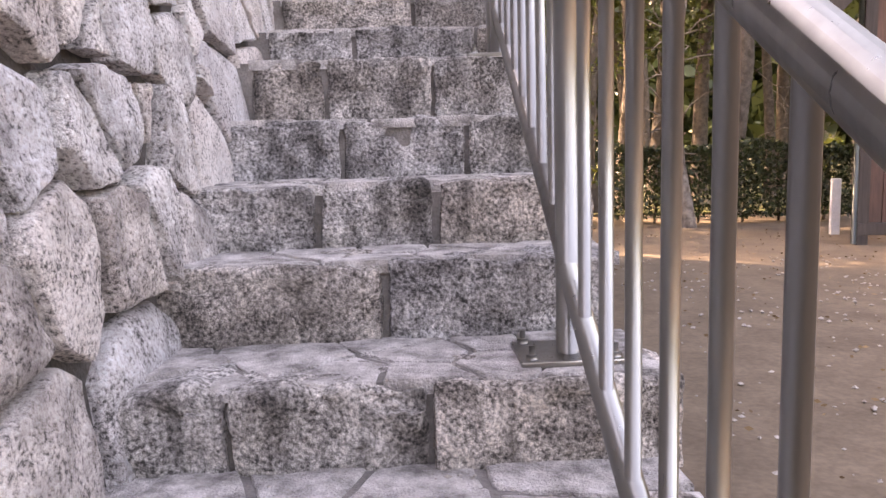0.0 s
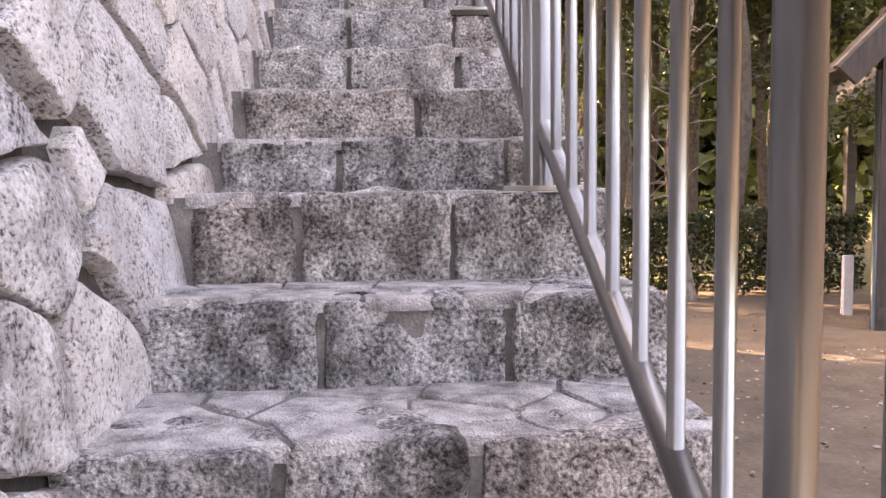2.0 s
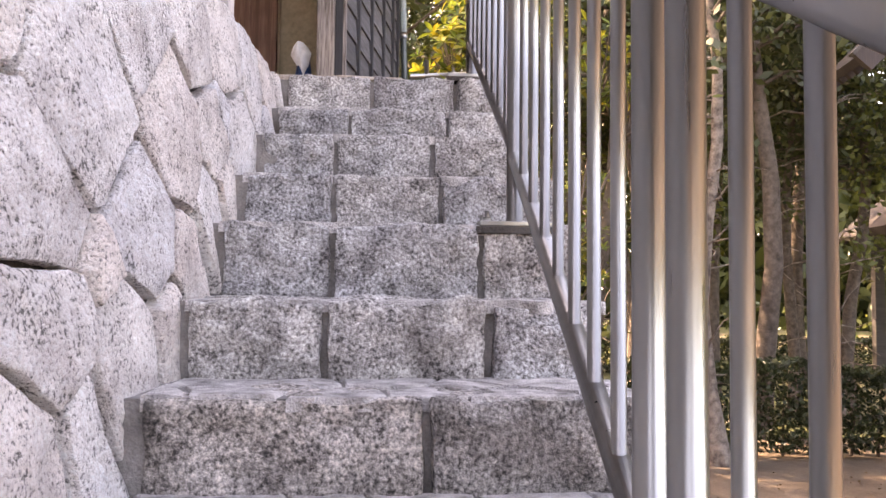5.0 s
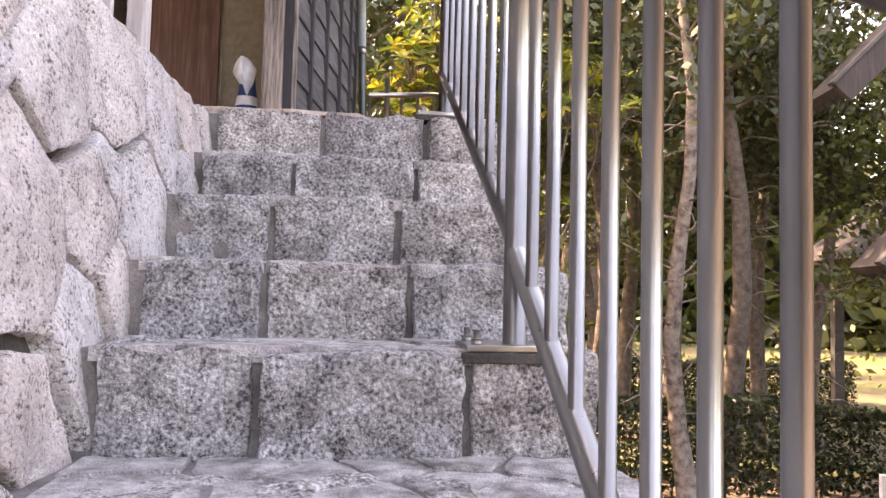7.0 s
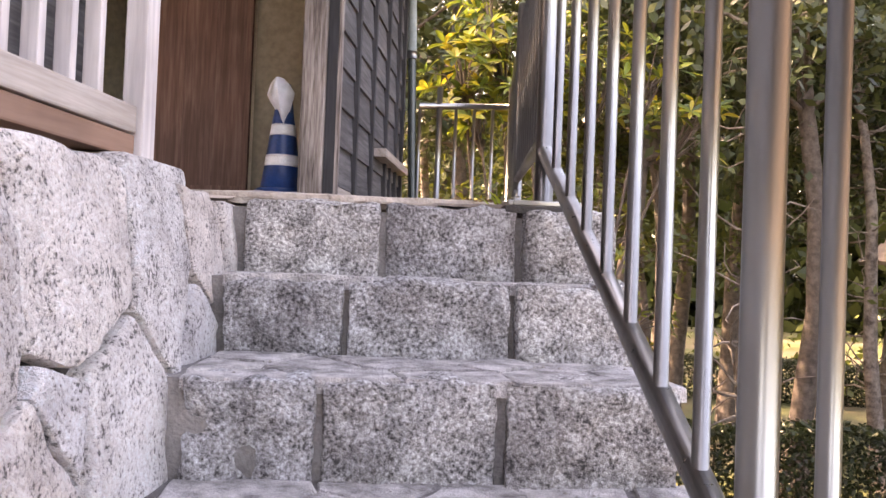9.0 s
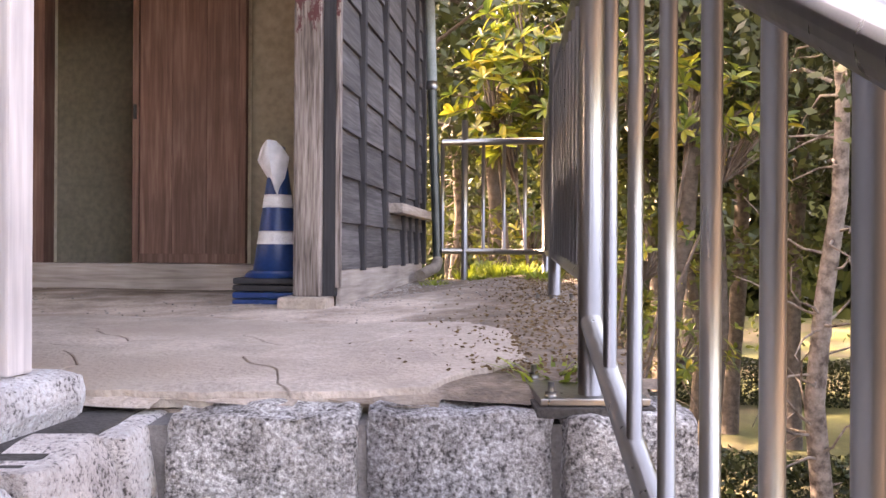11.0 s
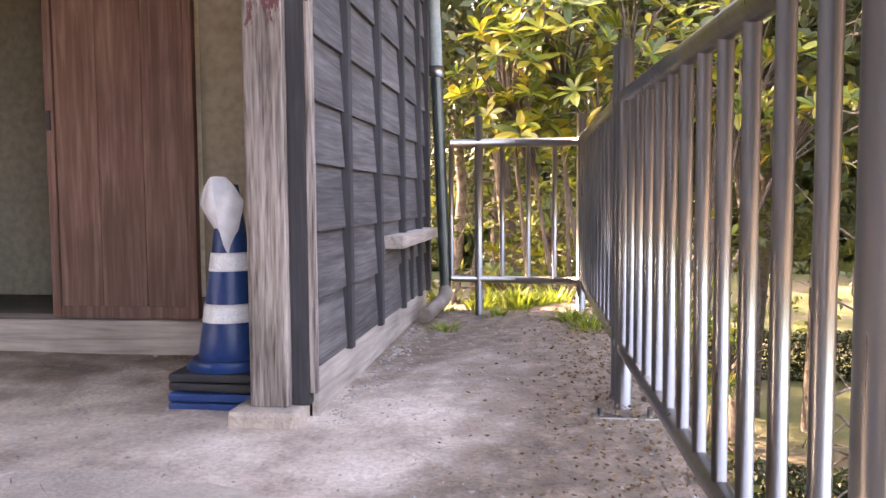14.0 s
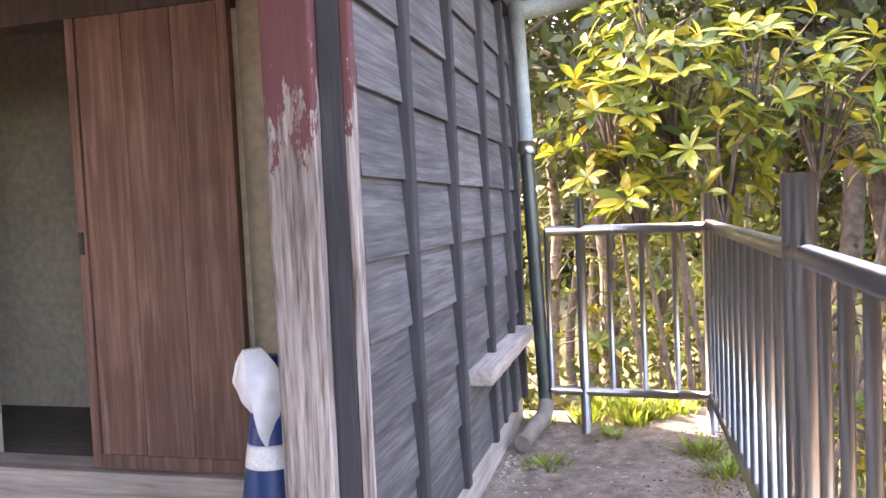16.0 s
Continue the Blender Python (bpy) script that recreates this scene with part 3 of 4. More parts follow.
spart("sill", boxed((FX - 0.02, 8.47, 3.80), (FX + 0.095, 9.58, 3.86), 0.006), M_GREYWOOD_Y)

# house wall over the retaining wall
hw = empty("slatted_wall", (-1.78, 5.3, 3.3), "dark board wall behind pale upright wooden slats", "wall", kind="structure")
KEEP4 = Matrix.Translation(hw.location).inverted()
def hpart(name, bm, material, label=""):
    ob = part(name, bm, material, hw, label)
    ob.matrix_parent_inverse = KEEP4
hpart("backing", boxed((-1.90, -1.5, 3.3), (-1.85, 5.27, 5.7)), M_PLANK)
hpart("corner_post", boxed((-1.80, 5.30, 3.33), (-1.735, 5.37, 5.7), 0.006), M_SLAT)
hpart("beam", boxed((-1.86, -1.5, 3.33), (-1.757, 5.298, 3.392), 0.006), M_BEAM)
hpart("beam", boxed((-1.86, -1.5, 3.395), (-1.75, 5.292, 3.47), 0.006), M_GREYWOOD_Y)
for i in range(27):
    y = 5.165 - 0.124 * i
    hpart("slat", boxed((-1.83, y - 0.013, 3.472), (-1.785, y + 0.013, 5.7), 0.004), M_SLAT)
thing("kerb", boxed((-1.98, 5.12, 3.22), (-1.67, 5.47, 3.328), 0.045), M_WALL, "pale rounded granite footing under the corner post", "footing")

# drainpipe
bm = tube(bmesh.new(), [(-1.60, 9.38, 5.45), (-1.58, 9.38, 4.8), (-1.535, 9.40, 3.52), (-1.53, 9.39, 3.47)], 0.034, 16)
pipe = thing("drainpipe", bm, M_PIPE, "dark green round drainpipe at the house corner", "drainpipe")
part("elbow", tube(bmesh.new(), [(-1.53, 9.39, 3.50), (-1.535, 9.33, 3.455), (-1.60, 9.05, 3.40)], 0.04, 14), M_PIPE_DUSTY, pipe, "pale dusty elbow pipe")
part("upper_pipe", tube(bmesh.new(), [(-1.602, 9.38, 5.46), (-1.577, 9.38, 4.76)], 0.0365, 16), M_PIPE_PALE, pipe, "pale weathered upper length")

# traffic cone
cone = empty("traffic_cone", (-2.068, 7.61, 3.306), "blue plastic traffic cone with white bands beside the pillar", "traffic cone")
KEEP5 = Matrix.Translation(cone.location).inverted()

for nm, lo, hi, m_, dz in (("foot", 0.168, 0.168, M_BLUE, 0.0), ("foot", 0.170, 0.170, M_BLUE, 0.034), ("foot", 0.164, 0.164, M_BLACK, 0.068), ("foot", 0.168, 0.168, M_BLACK, 0.102)):
    bm = boxed((-lo, -lo, dz), (lo, lo, dz + 0.030), 0.010)
    bm.transform(Matrix.Rotation(0.05 * math.sin(dz * 70), 4, "Z"))
    part(nm, bm, m_, cone, "stacked blue foot plate" if m_ is M_BLUE else "black rubber foot plate")
def cone_radius(z):
    return 0.125 - (z - 0.13) * 0.142
def ring_tube(z0, z1, grow=0.0):
    zs = [z0 + (z1 - z0) * i / 4 for i in range(5)]
    return tube(bmesh.new(), [(0, 0, z) for z in zs], [cone_radius(z) + grow for z in zs], 28)
part("body", ring_tube(0.13, 0.78), M_BLUE, cone, smooth=False)
part("collar", tube(bmesh.new(), [(0, 0, 0.125), (0, 0, 0.15), (0, 0, 0.165)], [0.165, 0.155, 0.138], 28), M_BLUE, cone)
for z0, z1 in ((0.295, 0.36), (0.475, 0.54)):
    part("reflective_band", ring_tube(z0, z1, 0.0015), M_WHITE, cone, "white band")
# cloth hung over the tip
bm = bmesh.new()
# a square of cloth folded into a pointed hood: two layers, a soft crown above and a long corner below
NU, NV = 28, 24
OUTLINE = [(0.0, 0.030), (0.10, 0.056), (0.30, 0.083), (0.42, 0.072), (0.70, 0.036), (1.0, 0.002)]
layers = []
for j in range(NV + 1):
    v = j / NV
    half = next(w0 + (w1 - w0) * (v - h0) / (h1 - h0) for (h0, w0), (h1, w1) in zip(OUTLINE, OUTLINE[1:]) if v <= h1 + 1e-6)
    row = []
    for i in range(NU):
        a = 2 * math.pi * i / NU
        ca, sa = math.cos(a), math.sin(a)
        fold = 1 / (abs(ca) + abs(sa)) ** 0.85
        x = half * fold * ca - 0.020 * (1 - v) + 0.014 * v
        depth = (0.052 * math.sin(math.pi * min(1.0, v * 0.8 + 0.14)) + 0.004) * 1.25 * fold * sa
        crease = 0.010 * math.sin(x * 70 + 5 * v)
        y = depth + (crease if sa < 0 else 0) + 0.005 * noise.noise(Vector((x * 26, v * 4, 3)))
        skirt = 0.02 * noise.noise(Vector((a * 0.8, 0, 5))) * v
        row.append(bm.verts.new((x, y, 0.135 - 0.285 * v + skirt - 0.10 * abs(x + 0.01) * (1 - v))))
    layers.append(row)
for a_, q_ in zip(layers, layers[1:]):
    for i in range(NU):
        bm.faces.new((a_[i], q_[i], q_[(i + 1) % NU], a_[(i + 1) % NU]))
bm.faces.new(layers[0])
bm.faces.new(list(reversed(layers[-1])))
bm.transform(Matrix.Translation((-2.068, 7.575, 3.980)) @ Matrix.Rotation(-0.06, 4, "Y"))
thing("cloth", bm, M_CLOTH, "white cloth hung over the tip of the blue cone", "cloth", smooth=True)

# gutter end under the eaves
bm = tube(bmesh.new(), [(-1.62, 9.42, 5.42), (-1.40, 9.40, 5.44), (-1.0, 9.36, 5.50)], 0.045, 14)
thing("gutter", bm, M_PIPE_PALE, "dusty green gutter reaching out from the drainpipe", "gutter")
part("clamp", tube(bmesh.new(), [(-1.578, 9.38, 4.73), (-1.577, 9.38, 4.79)], 0.044, 16), M_STEEL, pipe, "grey metal clamp")
for y in (8.86, 9.1):
    spart("short_batten", boxed((FX + 0.004, y - 0.02, 3.484), (FX + 0.03, y + 0.02, 3.80), 0.003), M_BATTEN)

# ---- houses among the trees ----
def gable(house, ridge_x, eave_x, eave_z, y0, y1, pitch, rafters):
    """Two slopes of roof on a ridge along y, with barge boards and rafters."""
    rise, run_ = math.tan(radians(pitch)), ridge_x - eave_x
    long_ = run_ / math.cos(radians(pitch))
    for side in (-1, 1):
        def slope(lo, hi, bevel=0.005):
            bm = boxed(lo, hi, bevel)
            bm.transform(Matrix.Translation((ridge_x, 0, eave_z + run_ * rise)) @ Matrix.Rotation(0 if side > 0 else math.pi, 4, "Z") @ Matrix.Rotation(radians(pitch), 4, "Y"))
            return bm
        a, q = (y0, y1) if side > 0 else (-y1, -y0)
        part("roof", slope((0, a, -0.05), (long_, q, 0.06)), M_ROOF, house)
        front = a if side > 0 else q
        part("barge_board", slope((0, front - 0.04, -0.17), (long_ + 0.03, front + 0.04, 0.10)), M_DARKWOOD, house)
        part("verge_cap", slope((0, front - 0.06, 0.10), (long_ + 0.04, front + 0.06, 0.14)), M_VERGE, house, "grey weathered verge boards")
        for i in range(rafters):
            y = a + (q - a) * (i + 0.7) / (rafters + 0.4)
            part("rafter", slope((0.1, y - 0.03, -0.14), (long_ - 0.03, y + 0.03, -0.052), 0.0), M_DARKWOOD, house)


hut = empty("garden_house", (0, 0, 0), "dark timber house with two steep roofs beside the dirt", "house")
for x, y in ((3.87, 10.0), (5.4, 10.0), (6.6, 10.0), (8.0, 10.0), (5.0, 12.1), (7.0, 12.1)):
    part("post", boxed((x - 0.07, y - 0.05, -0.06), (x + 0.07, y + 0.09, 3.6 if y < 11 else 6.3), 0.01), M_DARKWOOD, hut)
for i in range(20):
    part("wall_board", boxed((3.95 + 0.172 * i, 10.03, 0.25), (4.116 + 0.172 * i, 10.06, 3.4), 0.004), M_BROWNWALL, hut)
part("sill_beam", boxed((3.80, 9.94, 0.10), (7.6, 10.10, 0.25), 0.01), M_DARKWOOD, hut)
part("downpipe", tube(bmesh.new(), [(3.74, 9.92, 2.9), (3.76, 9.92, 0.0)], 0.03, 10), M_PIPE, hut)
gable(hut, 6.0, 3.35, 2.88, 9.8, 10.5, 46, 3)
gable(hut, 6.0, 3.62, 5.0, 11.3, 12.5, 46, 5)
pavilion = empty("garden_shelter", (0, 0, 0), "open timber garden shelter with a pitched roof behind the hedge", "shelter")
for x in (7.75, 10.4):
    for y in (17.9, 20.3):
        part("post", boxed((x - 0.11, y - 0.11, -0.05), (x + 0.11, y + 0.11, 3.55), 0.02), M_VERGE, pavilion)
    part("beam", boxed((x - 0.09, 17.3, 3.40), (x + 0.09, 20.9, 3.60), 0.01), M_DARKWOOD, pavilion)
part("tie_beam", boxed((7.4, 17.8, 3.15), (10.75, 18.0, 3.35), 0.01), M_DARKWOOD, pavilion)
gable(pavilion, 9.08, 7.05, 3.45, 17.2, 21.0, 40, 6)
thing("marker_post", boxed((3.86, 10.96, -0.05), (3.98, 11.04, 0.75), 0.01), M_WHITE, "short white signpost in the dirt near the hedge", "post")

# ---- plants ----
def leaves_mesh(name, pts, size, rng, material, flat=0.0, aspect=0.5):
    """Many small pointed leaves, four corners each, at the points given."""
    n = len(pts)
    d = rng.normal(size=(n, 3))
    d[:, 2] *= 1 - flat
    d /= np.linalg.norm(d, axis=1, keepdims=True)
    e = np.cross(d, rng.normal(size=(n, 3)))
    e /= np.linalg.norm(e, axis=1, keepdims=True) + 1e-9
    ln = size * rng.uniform(0.6, 1.3, (n, 1))
    q = np.stack([pts - d * ln * 0.5, pts + e * ln * aspect * 0.5, pts + d * ln * 0.5, pts - e * ln * aspect * 0.5], 1).reshape(-1, 3)
    me = bpy.data.meshes.new(name)
    me.from_pydata(q.tolist(), [], np.arange(4 * n).reshape(-1, 4).tolist())
    me.materials.append(material)
    return me


def tree_proto(seed, height, lean, spread, crown_low, clumps, per, leaf, bark, leaf_mat, trunk_r, label, twigs=0):
    rng = np.random.default_rng(seed)
    ob = new("tree")
    tagged(ob, label, "tree", "grove trees")
    path = [Vector((lean * (i / 8) ** 1.4 + 0.12 * math.sin(seed + i * 1.3), lean * 0.4 * (i / 8) + 0.10 * math.cos(seed * 2 + i), height * i / 8 - 0.1)) for i in range(9)]
    part("trunk", tube(bmesh.new(), path, [trunk_r * (1.25 if i == 0 else 1 - 0.09 * i) for i in range(9)], 12), bark, ob)
    cs = []
    limbs = bmesh.new()
    for i in range(clumps):
        f = crown_low + (1 - crown_low) * rng.uniform()
        b = path[min(8, int(f * 8))].lerp(path[min(8, int(f * 8) + 1)], f * 8 - int(f * 8))
        a = rng.uniform(0, 2 * math.pi)
        w = spread * (1.15 - 0.75 * f) * rng.uniform(0.35, 1.0)
        tip = b + Vector((math.cos(a) * w, math.sin(a) * w, rng.uniform(-0.1, 0.45) * w))
        mid = b.lerp(tip, 0.5) + Vector((0, 0, 0.10 * w + rng.uniform(-0.1, 0.1)))
        tube(limbs, [b, mid, tip], [trunk_r * 0.28 * (1.1 - 0.6 * f), trunk_r * 0.17, 0.008], 5, False)
        cs.append((tip, mid))
    for i in range(twigs):
        f = rng.uniform(0.12, 0.75)
        b = path[int(f * 8)].lerp(path[int(f * 8) + 1], f * 8 - int(f * 8))
        a = rng.uniform(0, 2 * math.pi)
        p, pts = b, [b]
        d = Vector((math.cos(a), math.sin(a), rng.uniform(-0.1, 0.4)))
        for _ in range(4):
            d = (d + 0.45 * Vector(rng.normal(size=3).tolist())).normalized()
            p = p + d * rng.uniform(0.15, 0.32)
            pts.append(p)
        tube(limbs, pts, [0.02, 0.014, 0.011, 0.008, 0.005], 5, False)
    tagged(part("branchwork", limbs, bark, ob), kind="stuff")
    pts = []
    for tip, mid in cs:
        c = np.array(tip)
        k = int(per * 0.75)
        pts.append(c + rng.normal(size=(k, 3)) * np.array([0.42, 0.42, 0.22]) * spread * 0.34)
        pts.append(np.array(mid) + rng.normal(size=(per - k, 3)) * np.array([0.4, 0.4, 0.2]) * spread * 0.3)
    crown = new("crown", leaves_mesh("crown", np.concatenate(pts), leaf, rng, leaf_mat))
    crown.parent = ob
    tagged(crown, kind="stuff")
    return ob


PROTOS = [
    tree_proto(3, 9.5, 0.5, 2.6, 0.44, 46, 95, 0.17, M_BARK, M_LEAF_TREE, 0.14, "tall dark pine with a rough trunk"),
    tree_proto(5, 8.0, -0.7, 2.8, 0.40, 50, 95, 0.16, M_BARK, M_LEAF_LIGHT, 0.11, "light green broadleaf tree in the grove"),
    tree_proto(8, 11.0, 0.3, 2.9, 0.46, 46, 100, 0.18, M_BARK, M_LEAF_TREE, 0.17, "tall pine with a straight dark trunk"),
    tree_proto(11, 4.2, 0.2, 1.7, 0.12, 40, 85, 0.13, M_BARK, M_LEAF_LIGHT, 0.06, "small leafy understorey tree"),
]
PALE = tree_proto(21, 8.5, -0.5, 1.9, 0.62, 26, 90, 0.15, M_BARK_PALE, M_LEAF_TREE, 0.12, "leaning pale-barked tree with bare twigs by the hedge", 34)
PALE.matrix_basis = pose(2.12, 12.25, 0, 0, 0, 40)
for x, y, a in ((4.7, 14.9, 300), (-2.2, 16.5, 20), (0.9, 16.4, 250)):
    copy_thing(PALE, pose(x, y, -0.02, 0, 0, a))
spots = []
rng = np.random.default_rng(77)
# the first tree hides behind the house, added to dapple the sunlit dirt
fixed = [(-4.2, 12.6, 0), (0.9, 14.6, 0), (3.4, 14.2, 2), (1.7, 17.0, 1), (4.6, 16.8, 0), (6.6, 15.6, 1), (-1.6, 15.2, 2), (0.0, 17.6, 1), (-3.4, 14.0, 0), (2.8, 19.5, 2), (5.8, 20.0, 0), (8.4, 17.6, 2),
         (-0.6, 13.2, 3), (1.6, 15.4, 2), (-2.6, 12.6, 3), (5.4, 16.0, 0), (3.6, 18.6, 2), (12.5, 9.6, 2), (0.6, 20.8, 0), (-2.0, 19.0, 1)]
for x, y, k in fixed:
    spots.append((x, y, k))
for i in range(36):
    for _ in range(60):
        a, d = rng.uniform(-1.05, 1.3), rng.uniform(17, 42)
        x, y = d * math.sin(a), 3 + d * math.cos(a)
        if all((x - p) ** 2 + (y - q) ** 2 > 5.0 for p, q, _ in spots):
            spots.append((x, y, int(rng.integers(0, 3))))
            break
used = set()
for x, y, k in spots:
    m = pose(x, y, -0.03, 0, 0, rng.uniform(0, 360))
    if k not in used:
        PROTOS[k].matrix_basis = m
        used.add(k)
    else:
        copy_thing(PROTOS[k], m).scale = [rng.uniform(0.85, 1.25)] * 3

# far woods; the lower half-ring behind is unseen, added to darken the steel's reflections
rng = np.random.default_rng(5)
n = 150000
a = rng.uniform(-math.pi, math.pi, n)
d = rng.uniform(42, 56, n)
pts = np.stack([d * np.sin(a), 3 + d * np.cos(a), rng.uniform(0, 1, n) ** 1.35 * (15 + 3.5 * np.sin(a * 9) + 2.5 * np.sin(a * 23)) * np.where(np.abs(a) < 1.5, 1.0, 0.5) + 0.2], 1)
ob = new("woods", leaves_mesh("woods", pts, 1.4, rng, M_LEAF_FAR))
tagged(ob, "olive green far woods closing the view, unseen behind to darken steel reflections", "woods", kind="stuff")
n = 4500
a = rng.uniform(-1.2, 1.4, n)
d = rng.uniform(20, 46, n)
pts = np.stack([d * np.sin(a), 3 + d * np.cos(a), rng.gamma(2.0, 0.32, n)], 1)
ob = new("undergrowth", leaves_mesh("undergrowth", pts, 0.3, rng, M_LEAF_LIGHT))
tagged(ob, "patchy low undergrowth among the trunks", "undergrowth", kind="stuff")

# hedge
def hedge(x0, x1, y0, y1, h, seed):
    rng = np.random.default_rng(seed)
    n = int(17000 * (x1 - x0) / 6)
    p = np.stack([rng.uniform(x0, x1, n), rng.uniform(y0, y1, n), rng.uniform(0.08, h, n)], 1)
    face = rng.uniform(size=n)
    p[face < 0.42, 1] = y0 + np.abs(rng.normal(0, 0.05, (face < 0.42).sum()))
    top = face > 0.7
    p[top, 2] = h + rng.normal(0, 0.03, top.sum()) + 0.05 * np.sin(p[top, 0] * 2.3)
    ob = new("hedge", leaves_mesh("hedge", p, 0.085, rng, M_LEAF_HEDGE))
    tagged(ob, "clipped dark green hedge along the dirt path", "hedge", kind="stuff")
    bm = bmesh.new()
    for i in range(int((x1 - x0) / 0.35)):
        x = x0 + 0.2 + 0.35 * i
        tube(bm, [(x, (y0 + y1) / 2, -0.03), (x + rng.uniform(-0.1, 0.1), (y0 + y1) / 2, h * 0.8)], [0.025, 0.01], 6, False)
    part("stems", bm, M_BARK, ob)
hedge(0.9, 3.6, 12.6, 13.3, 1.2, 31)
hedge(3.6, 4.9, 12.75, 13.4, 1.15, 32)
hedge(0.6, 9.0, 22.0, 22.7, 1.0, 33)

# bush with large leaves beyond the end fence
def big_leaf(bm, at, d, up, ln, w):
    """A long leaf, folded along its midrib and drooping at the tip."""
    d = d.normalized()
    side = d.cross(up)
    side = side.normalized() if side.length > 1e-4 else Vector((1, 0, 0))
    nrm = side.cross(d)
    rows = []
    for f, ww, dr in ((0.0, 0.10, 0.0), (0.3, 0.75, 0.01), (0.62, 1.0, -0.02), (0.86, 0.6, -0.08), (1.0, 0.04, -0.13)):
        c = at + d * ln * f + nrm * dr * ln
        rows.append((bm.verts.new(c - side * w * ww * 0.5 + nrm * 0.12 * w * ww), bm.verts.new(c), bm.verts.new(c + side * w * ww * 0.5 + nrm * 0.12 * w * ww)))
    for a, q in zip(rows, rows[1:]):
        bm.faces.new((a[0], a[1], q[1], q[0]))
        bm.faces.new((a[1], a[2], q[2], q[1]))


def bush(name, foot, centres, per, seed, label, ln=0.19):
    rng = random.Random(seed)
    stems, lv = bmesh.new(), bmesh.new()
    foot = Vector(foot)
    for cx, cy, cz, rad in centres:
        c = Vector((cx, cy, cz))
        fork = foot.lerp(c, 0.6) + Vector((rng.uniform(-0.2, 0.2), rng.uniform(-0.2, 0.2), 0.0))
        tube(stems, [foot, foot.lerp(fork, 0.5) + Vector((0.05, 0.03, 0.1)), fork, c], [0.03, 0.026, 0.02, 0.011], 7, False)
        for i in range(per):
            v = Vector((rng.gauss(0, 1), rng.gauss(0, 1), rng.gauss(0, 0.75)))
            v = v.normalized() * rad * rng.uniform(0.45, 1.0) ** 0.7
            tip = c + v
            tube(stems, [c.lerp(fork, 0.25), c + v * 0.5 + Vector((0, 0, -0.04)), tip], [0.011, 0.008, 0.005], 5, False)
            ax = (v.normalized() * 0.7 + Vector((0, 0, 0.8))).normalized()
            k = rng.randint(6, 9)
            u = ax.orthogonal().normalized()
            w = ax.cross(u)
            turn = rng.uniform(0, 6)
            for j in range(k):
                a = turn + 2 * math.pi * j / k + rng.uniform(-0.2, 0.2)
                d = (u * math.cos(a) + w * math.sin(a)) + ax * rng.uniform(-0.05, 0.75)
                L = ln * rng.uniform(0.6, 1.15)
                big_leaf(lv, tip, d, ax, L, L * 0.33)
    ob = thing(name, stems, M_BARK, label, "bush")
    part("leaves", lv, M_LEAF_BIG, ob)
    return ob


bush("bush", (-0.5, 11.6, 0.0), [(-1.25, 10.75, 5.0, 0.42), (-0.85, 10.9, 5.25, 0.5), (-0.35, 10.8, 5.2, 0.5), (0.1, 11.0, 5.05, 0.55), (-0.6, 10.6, 4.75, 0.4),
                                  (-1.0, 11.0, 5.6, 0.45), (0.6, 11.2, 5.0, 0.55), (-1.1, 10.7, 4.6, 0.28), (1.1, 11.6, 4.7, 0.6)], 20, 4, "large bush with long yellow-green leaves behind the fence")
bush("bush", (-0.9, 12.4, 0.0), [(-1.4, 12.0, 3.5, 0.5), (-0.9, 12.3, 3.9, 0.5), (-0.3, 12.2, 3.5, 0.55), (0.4, 12.6, 3.6, 0.6), (-0.7, 11.8, 2.9, 0.55), (0.1, 11.9, 2.7, 0.55), (-1.3, 11.7, 2.6, 0.5), (0.8, 12.2, 2.6, 0.6)], 20, 9, "lower leafy bush below the terrace edge", 0.13)

# grass tufts and litter
def tuft(at, n, h, seed):
    rng = random.Random(seed)
    bm = bmesh.new()
    at = Vector(at)
    for i in range(n):
        a, r = rng.uniform(0, 6.28), rng.uniform(0, 0.10)
        b = at + Vector((r * math.cos(a), r * math.sin(a), 0))
        out = Vector((math.cos(a), math.sin(a), 0)) * rng.uniform(0.02, 0.10)
        hh, w = 0.62 * h * rng.uniform(0.4, 1.1), Vector((-math.sin(a), math.cos(a), 0)) * 0.007
        v = [bm.verts.new(b - w), bm.verts.new(b + w), bm.verts.new(b + out * 0.4 + w * 0.8 + Vector((0, 0, hh * 0.6))), bm.verts.new(b + out * 0.4 - w * 0.8 + Vector((0, 0, hh * 0.6))),
             bm.verts.new(b + out + Vector((0, 0, hh)))]
        bm.faces.new(v[:4])
        bm.faces.new((v[3], v[2], v[4]))
    return thing("grass_tuft", bm, M_GRASS, "bright green tuft of grass on the yard's edge", "grass", "grass tufts")
for i, (x, y, n, h) in enumerate([(-1.12, 9.50, 130, 0.16), (-1.02, 9.62, 110, 0.15), (-0.82, 9.05, 90, 0.12), (-0.74, 8.8, 70, 0.13), (-1.48, 8.92, 45, 0.08), (-1.36, 9.6, 80, 0.13), (-1.22, 9.32, 50, 0.08), (-0.70, 5.85, 40, 0.08), (-1.15, 9.66, 120, 0.2), (-1.3, 9.7, 90, 0.18), (-0.9, 9.68, 90, 0.18), (-1.58, 9.55, 50, 0.10)]):
    tuft((x, y, land(x, y) - 0.004), n, h, 40 + i)
rng = np.random.default_rng(12)
n = 3800
pts = np.stack([rng.uniform(-0.80, -0.42, n) - 0.09 * rng.gamma(1.1, 1.0, n), rng.uniform(5.8, 9.4, n), np.zeros(n)], 1)
pts[:, 2] = [land(x, y) + 0.022 for x, y, _ in pts]
